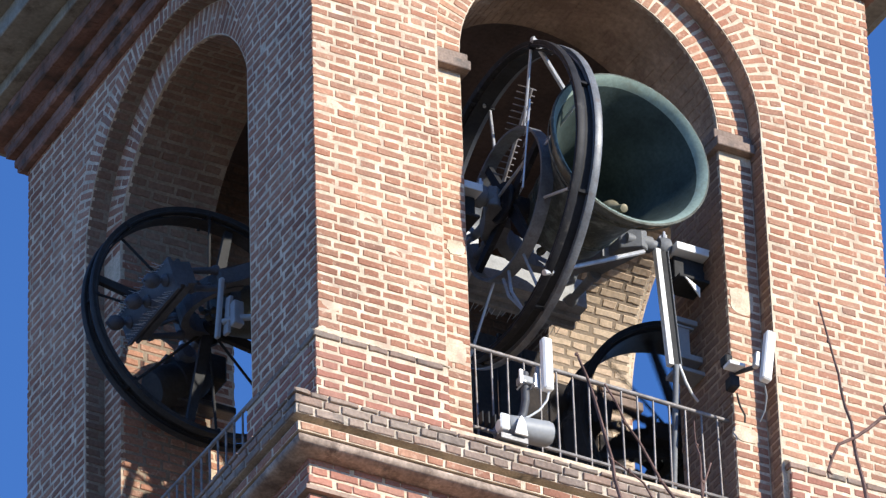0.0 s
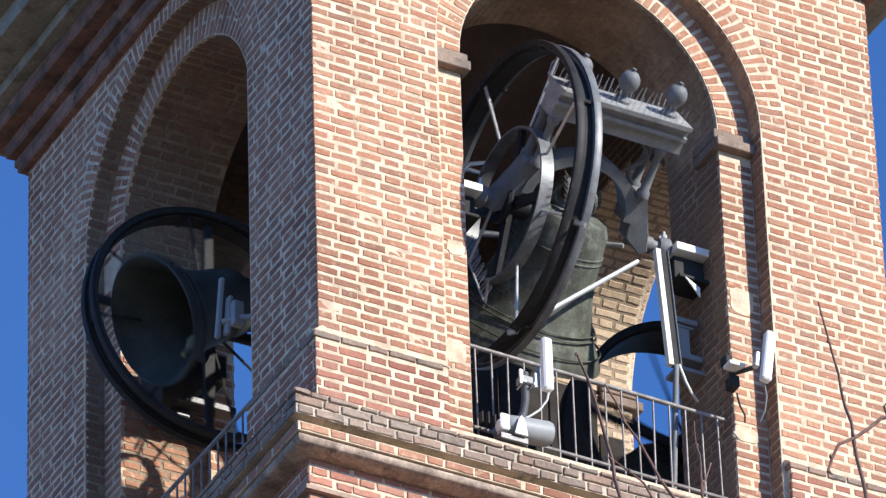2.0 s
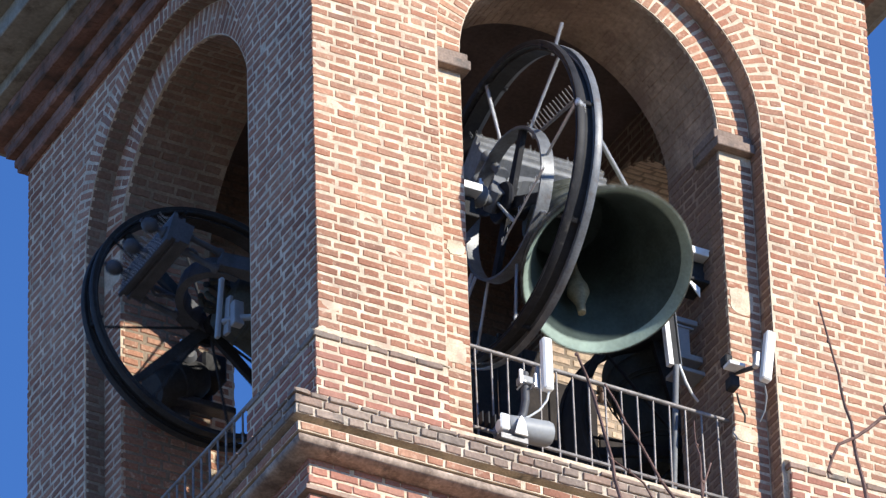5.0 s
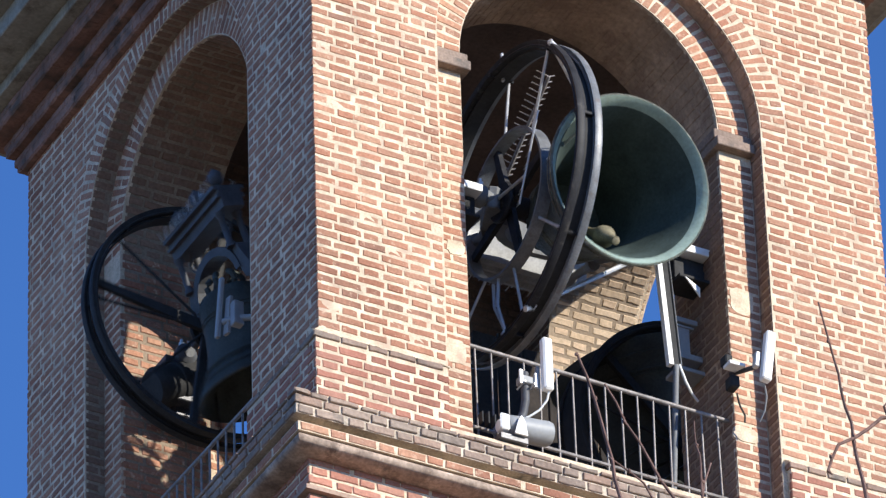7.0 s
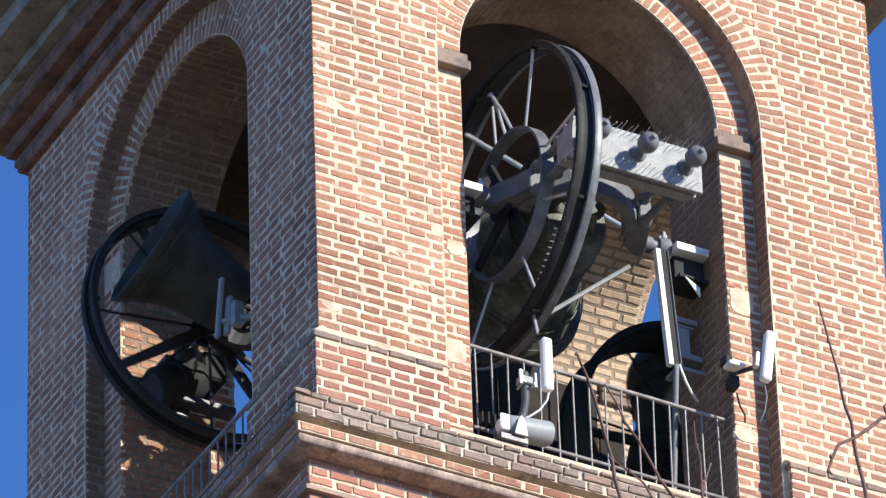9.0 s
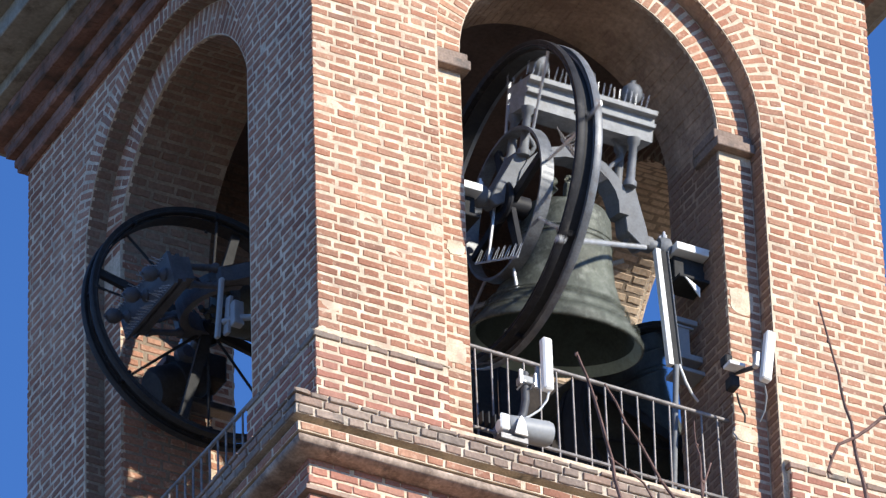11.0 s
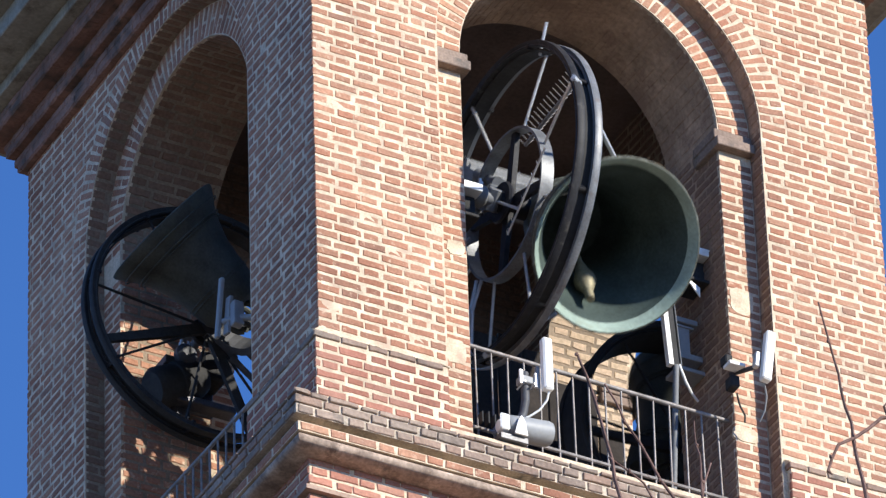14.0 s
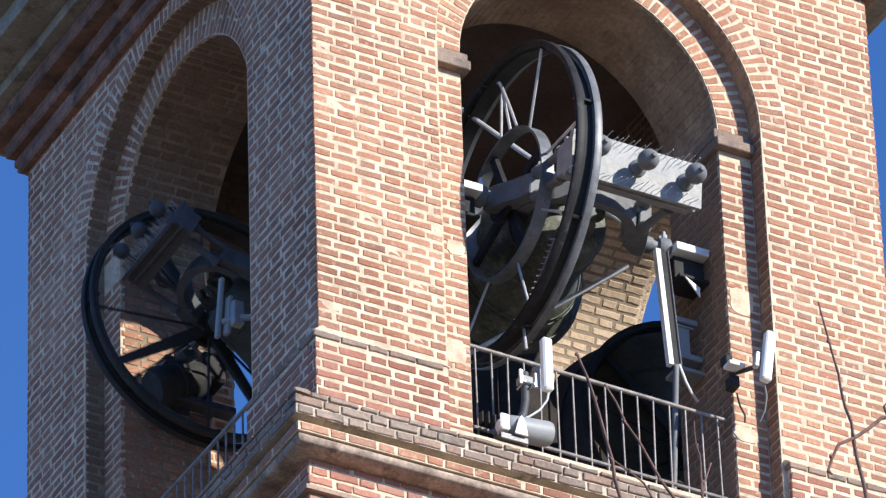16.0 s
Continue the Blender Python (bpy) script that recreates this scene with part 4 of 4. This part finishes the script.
part("arm", tube(bmesh.new(), [(0.08, 1.60, -1.82), (0.14, 1.50, -1.83), (0.22, 1.40, -1.86), (0.25, 1.24, -1.95)], 0.025, 10), "grey", ant3, smooth=True)
part("clamp", box(bmesh.new(), (0.10, 1.46, -1.90), (0.18, 1.53, -1.70), 0.006), "grey", ant3)

# drive unit on the far jamb of the shaded arch
drive = empty("bell_drive", Matrix.Translation((0, 0, ZS)), "dark electric bell drive with chain guard on the jamb", "motor")
bm = bmesh.new()
lathe(bm, ((0, -0.08), (0.13, -0.08), (0.16, -0.04), (0.16, 0.12), (0.17, 0.13), (0.17, 0.19), (0.16, 0.20), (0.16, 0.30), (0.12, 0.38), (0, 0.38)), 24, Matrix.Translation((0.36, 3.17, -1.34)) @ pose(0, 0, 0, 0, 62, 0), closed=False)
part("motor", bm, "black", drive, smooth=True)
part("gearbox", box(bmesh.new(), (0.66, 3.06, -1.22), (0.86, 3.28, -0.98), 0.02), "black", drive)
part("guard", box(bmesh.new(), (0.36, 3.26, -1.42), (0.84, 3.30, -1.16), 0.01), "dark_iron", drive)
part("bracket", box(bmesh.new(), (0.50, 3.20, -1.52), (0.62, 3.44, -1.40), 0.008), "dark_iron", drive)
part("bracket", box(bmesh.new(), (0.45, 3.10, -1.45), (0.95, 3.22, -1.39), 0.008), "dark_iron", drive)

# added dark boards behind the far bell, standing for the black interior
trestle = empty("timber_trestle", Matrix.Translation((0, 0, ZS)), "added dark boards with braces, standing for the dark interior", "trestle")
for i, top in enumerate((-0.25, -0.10, 0.02, 0.06, -0.02, -0.25, -0.22, -0.62)):
    x0 = 2.62 + 0.215 * i
    part("board", box(bmesh.new(), (x0, 3.235, -3.42), (x0 + 0.200, 3.265, top), 0.004), "wood", trestle)
part("top_beam", box(bmesh.new(), (2.60, 3.14, -1.10), (4.55, 3.23, -0.95), 0.01), "wood", trestle)
part("post", box(bmesh.new(), (4.40, 3.16, -3.42), (4.52, 3.228, -1.105), 0.01), "wood", trestle)
for a, b in (((4.12, -3.30), (4.46, -1.40)), ((4.46, -3.30), (4.12, -1.40))):
    bm = bmesh.new()
    d = Vector((b[0] - a[0], 0, b[1] - a[1]))
    ang = math.degrees(math.atan2(d.x, d.z))
    box(bm, (-0.03, -0.03, 0), (0.03, 0.03, d.length), 0.004, Matrix.Translation((a[0], 3.21, a[1])) @ pose(0, 0, 0, 0, ang, 0))
    part("brace", bm, "wood", trestle)

# lime repairs on the inner piers
for cx, cz, w, h in ((3.545, -1.50, 0.20, 0.24), (3.52, -2.66, 0.22, 0.13), (1.20, -1.74, 0.15, 0.13), (1.17, -2.64, 0.17, 0.22)):
    bm = bmesh.new()
    ring = []
    for k in range(18):
        a = k * math.tau / 18
        r = random.uniform(0.86, 1.06)
        ring.append((cx + w / 2 * r * math.copysign(abs(math.cos(a)) ** 0.6, math.cos(a)), cz + h / 2 * r * math.copysign(abs(math.sin(a)) ** 0.6, math.sin(a))))
    prism(bm, ring, D1 - 0.0035, D1 + 0.02)
    tagged(part("mortar_patch", bm, "mortar", z=ZS), "rough pale lime mortar repair on the brick pier", "mortar patch", kind="structure")

# chains and cables
for pts, r, mt in ((((1.36, 0.62, -1.52), (1.48, 0.55, -1.38), (1.52, 0.52, -1.33)), 0.012, "rail"),
                   (((3.14, 0.40, -2.02), (3.20, 0.42, -2.14), (3.26, 0.45, -2.20), (3.34, 0.5, -2.22)), 0.010, "white")):
    bm = bmesh.new()
    tube(bm, pts, r, 8)
    tagged(part("cable", bm, mt, z=ZS, smooth=True), "loose cable hanging beside the bell frame", "cable")

# ---- bare tree in front of the tower ----
tree = empty("bare_tree", Matrix.Translation((0, 0, 0)), "tall leafless tree with thin budding twigs", "tree")
bm = bmesh.new()
tube(bm, [(3.0, -4.6, -0.3), (2.9, -4.4, 8), (2.5, -4.0, 16), (2.2, -3.6, 22), (1.9, -3.2, ZS - 8.5)], 0.26, 14, 0.05)
part("trunk", bm, "bark", tree, smooth=True)
TOP = Vector((1.9, -3.2, ZS - 8.5))


def twig(pts, r0, r1, wob=0.012, knots=True):
    """A limb through given places, with a little unrest and buds."""
    pts = [Vector(p) + Vector((0, 0, ZS)) for p in pts]
    fine = []
    for a, b in zip(pts, pts[1:]):
        n = max(2, int((b - a).length / 0.12))
        fine += [a.lerp(b, i / n) + Vector((random.uniform(-wob, wob), random.uniform(-wob, wob), 0)) for i in range(n)]
    fine.append(pts[-1])
    bm = bmesh.new()
    tube(bm, fine, r0, 7, r1)
    limb = part("limb", bm, "bark", tree, smooth=True)
    if knots:
        for p in fine[2::3]:
            bm = bmesh.new()
            lathe(bm, ((0, -0.02), (0.012, -0.008), (0.014, 0.006), (0, 0.028)), 6, Matrix.Translation(p + Vector((random.choice((-1, 1)) * r1, 0, 0))) @ pose(0, 0, 0, random.uniform(-40, 40), random.uniform(-40, 40), 0), closed=False)
            part("bud", bm, "bark", limb)


J = (1.9, -3.2, -8.55)
twig([J, (2.45, -3.1, -6.6), (2.435, -3.0, -5.386), (2.385, -3.0, -4.95), (2.319, -3.0, -4.56), (2.25, -3.0, -4.2), (2.181, -3.0, -3.896)], 0.035, 0.006)
twig([(2.45, -3.1, -6.6), (2.95, -3.1, -5.4), (2.80, -3.0, -4.65), (2.63, -3.0, -4.69), (2.381, -3.0, -4.925), (2.26, -3.0, -5.02), (2.164, -3.0, -5.255)], 0.022, 0.010)
twig([(2.172, -3.0, -5.25), (2.20, -3.0, -5.27)], 0.012, 0.004, 0.0, False)
twig([(2.66, -3.0, -4.66), (2.64, -3.0, -4.60), (2.66, -3.0, -4.57)], 0.011, 0.006, 0.0, False)
twig([J, (1.3, -2.2, -6.6), (1.156, -2.0, -5.157), (1.055, -2.0, -4.571), (0.95, -2.0, -4.24), (0.891, -2.0, -4.086)], 0.032, 0.009)
twig([(1.3, -2.2, -6.6), (1.75, -2.0, -5.4), (1.57, -2.0, -5.04), (1.33, -2.0, -4.66), (1.09, -2.0, -4.265)], 0.02, 0.007)
twig([(1.3, -2.2, -6.6), (1.70, -2.0, -5.3), (1.789, -2.0, -4.977), (1.80, -2.0, -4.70), (1.775, -2.0, -4.55), (1.771, -2.0, -4.362)], 0.018, 0.005)
twig([(1.789, -2.0, -5.1), (1.83, -2.0, -4.85), (1.884, -2.0, -4.67)], 0.010, 0.006)
twig([(1.3, -2.2, -6.6), (1.55, -2.0, -5.35), (1.35, -2.0, -4.98), (1.12, -2.0, -4.86)], 0.016, 0.006)
for k in range(9):
    a = k * 2.4
    z0 = -9 - k * 1.9
    base = Vector((2.0 + 0.09 * k, -3.25 - 0.12 * k, z0))
    tip = base + Vector((1.6 * math.cos(a), 1.3 * math.sin(a) - 0.8, 1.7))
    twig([base, base.lerp(tip, 0.5) + Vector((0, 0, -0.15)), tip], 0.05, 0.012, 0.03, False)

# ---- near pier of the sunlit wall, brick by brick ----
PIECES = {}


def piece(length, k):
    key = (round(length, 2), k)
    if key not in PIECES:
        one = Bricks()
        one.add((0, 0, 0), (key[0], 0, 0), (0, 0, BH), (0, -1, 0))
        PIECES[key] = one.mesh("brick", "brick_piece")
    return PIECES[key]


def pier_gap(z):
    rr = RO + RING
    return CX - RO if z < 0 else CX - math.sqrt(rr * rr - z * z)


for row in range(math.ceil(LEDGE / ROW), 13):
    z = row * ROW
    if z + BH > 0.99:
        break
    for s0, e0 in course(0.0, pier_gap(z + BH / 2) - 0.012, row):
        ob = new("brick", piece(e0 - s0, random.randrange(3)))
        ob.parent = WALLS["south"]
        ob.location = (s0, random.uniform(-0.002, 0.002), z + random.uniform(-0.002, 0.002))


def motions():
    times = [i * 0.1 for i in range(161)]
    for thing, clap, swing, (x, y, z), rz in ((bell_a, clap_a, swing_a, (AX, AD, AZ), 0),
                                              (bell_b, clap_b, swing_b, POS_B, -90),
                                              (bell_c, clap_c, swing_c, POS_C, 90)):
        walk(thing, [(t, pose(x, y, z, -swing(t), 0, rz)) for t in times])
        h = clap.location.z
        rows = []
        for t in times:
            lag = -swing(t - 0.12)
            rows.append((t, pose(0, 0, h, max(-27.0, min(27.0, -lag)), 0, 0)))
        walk(clap, rows)


motions()
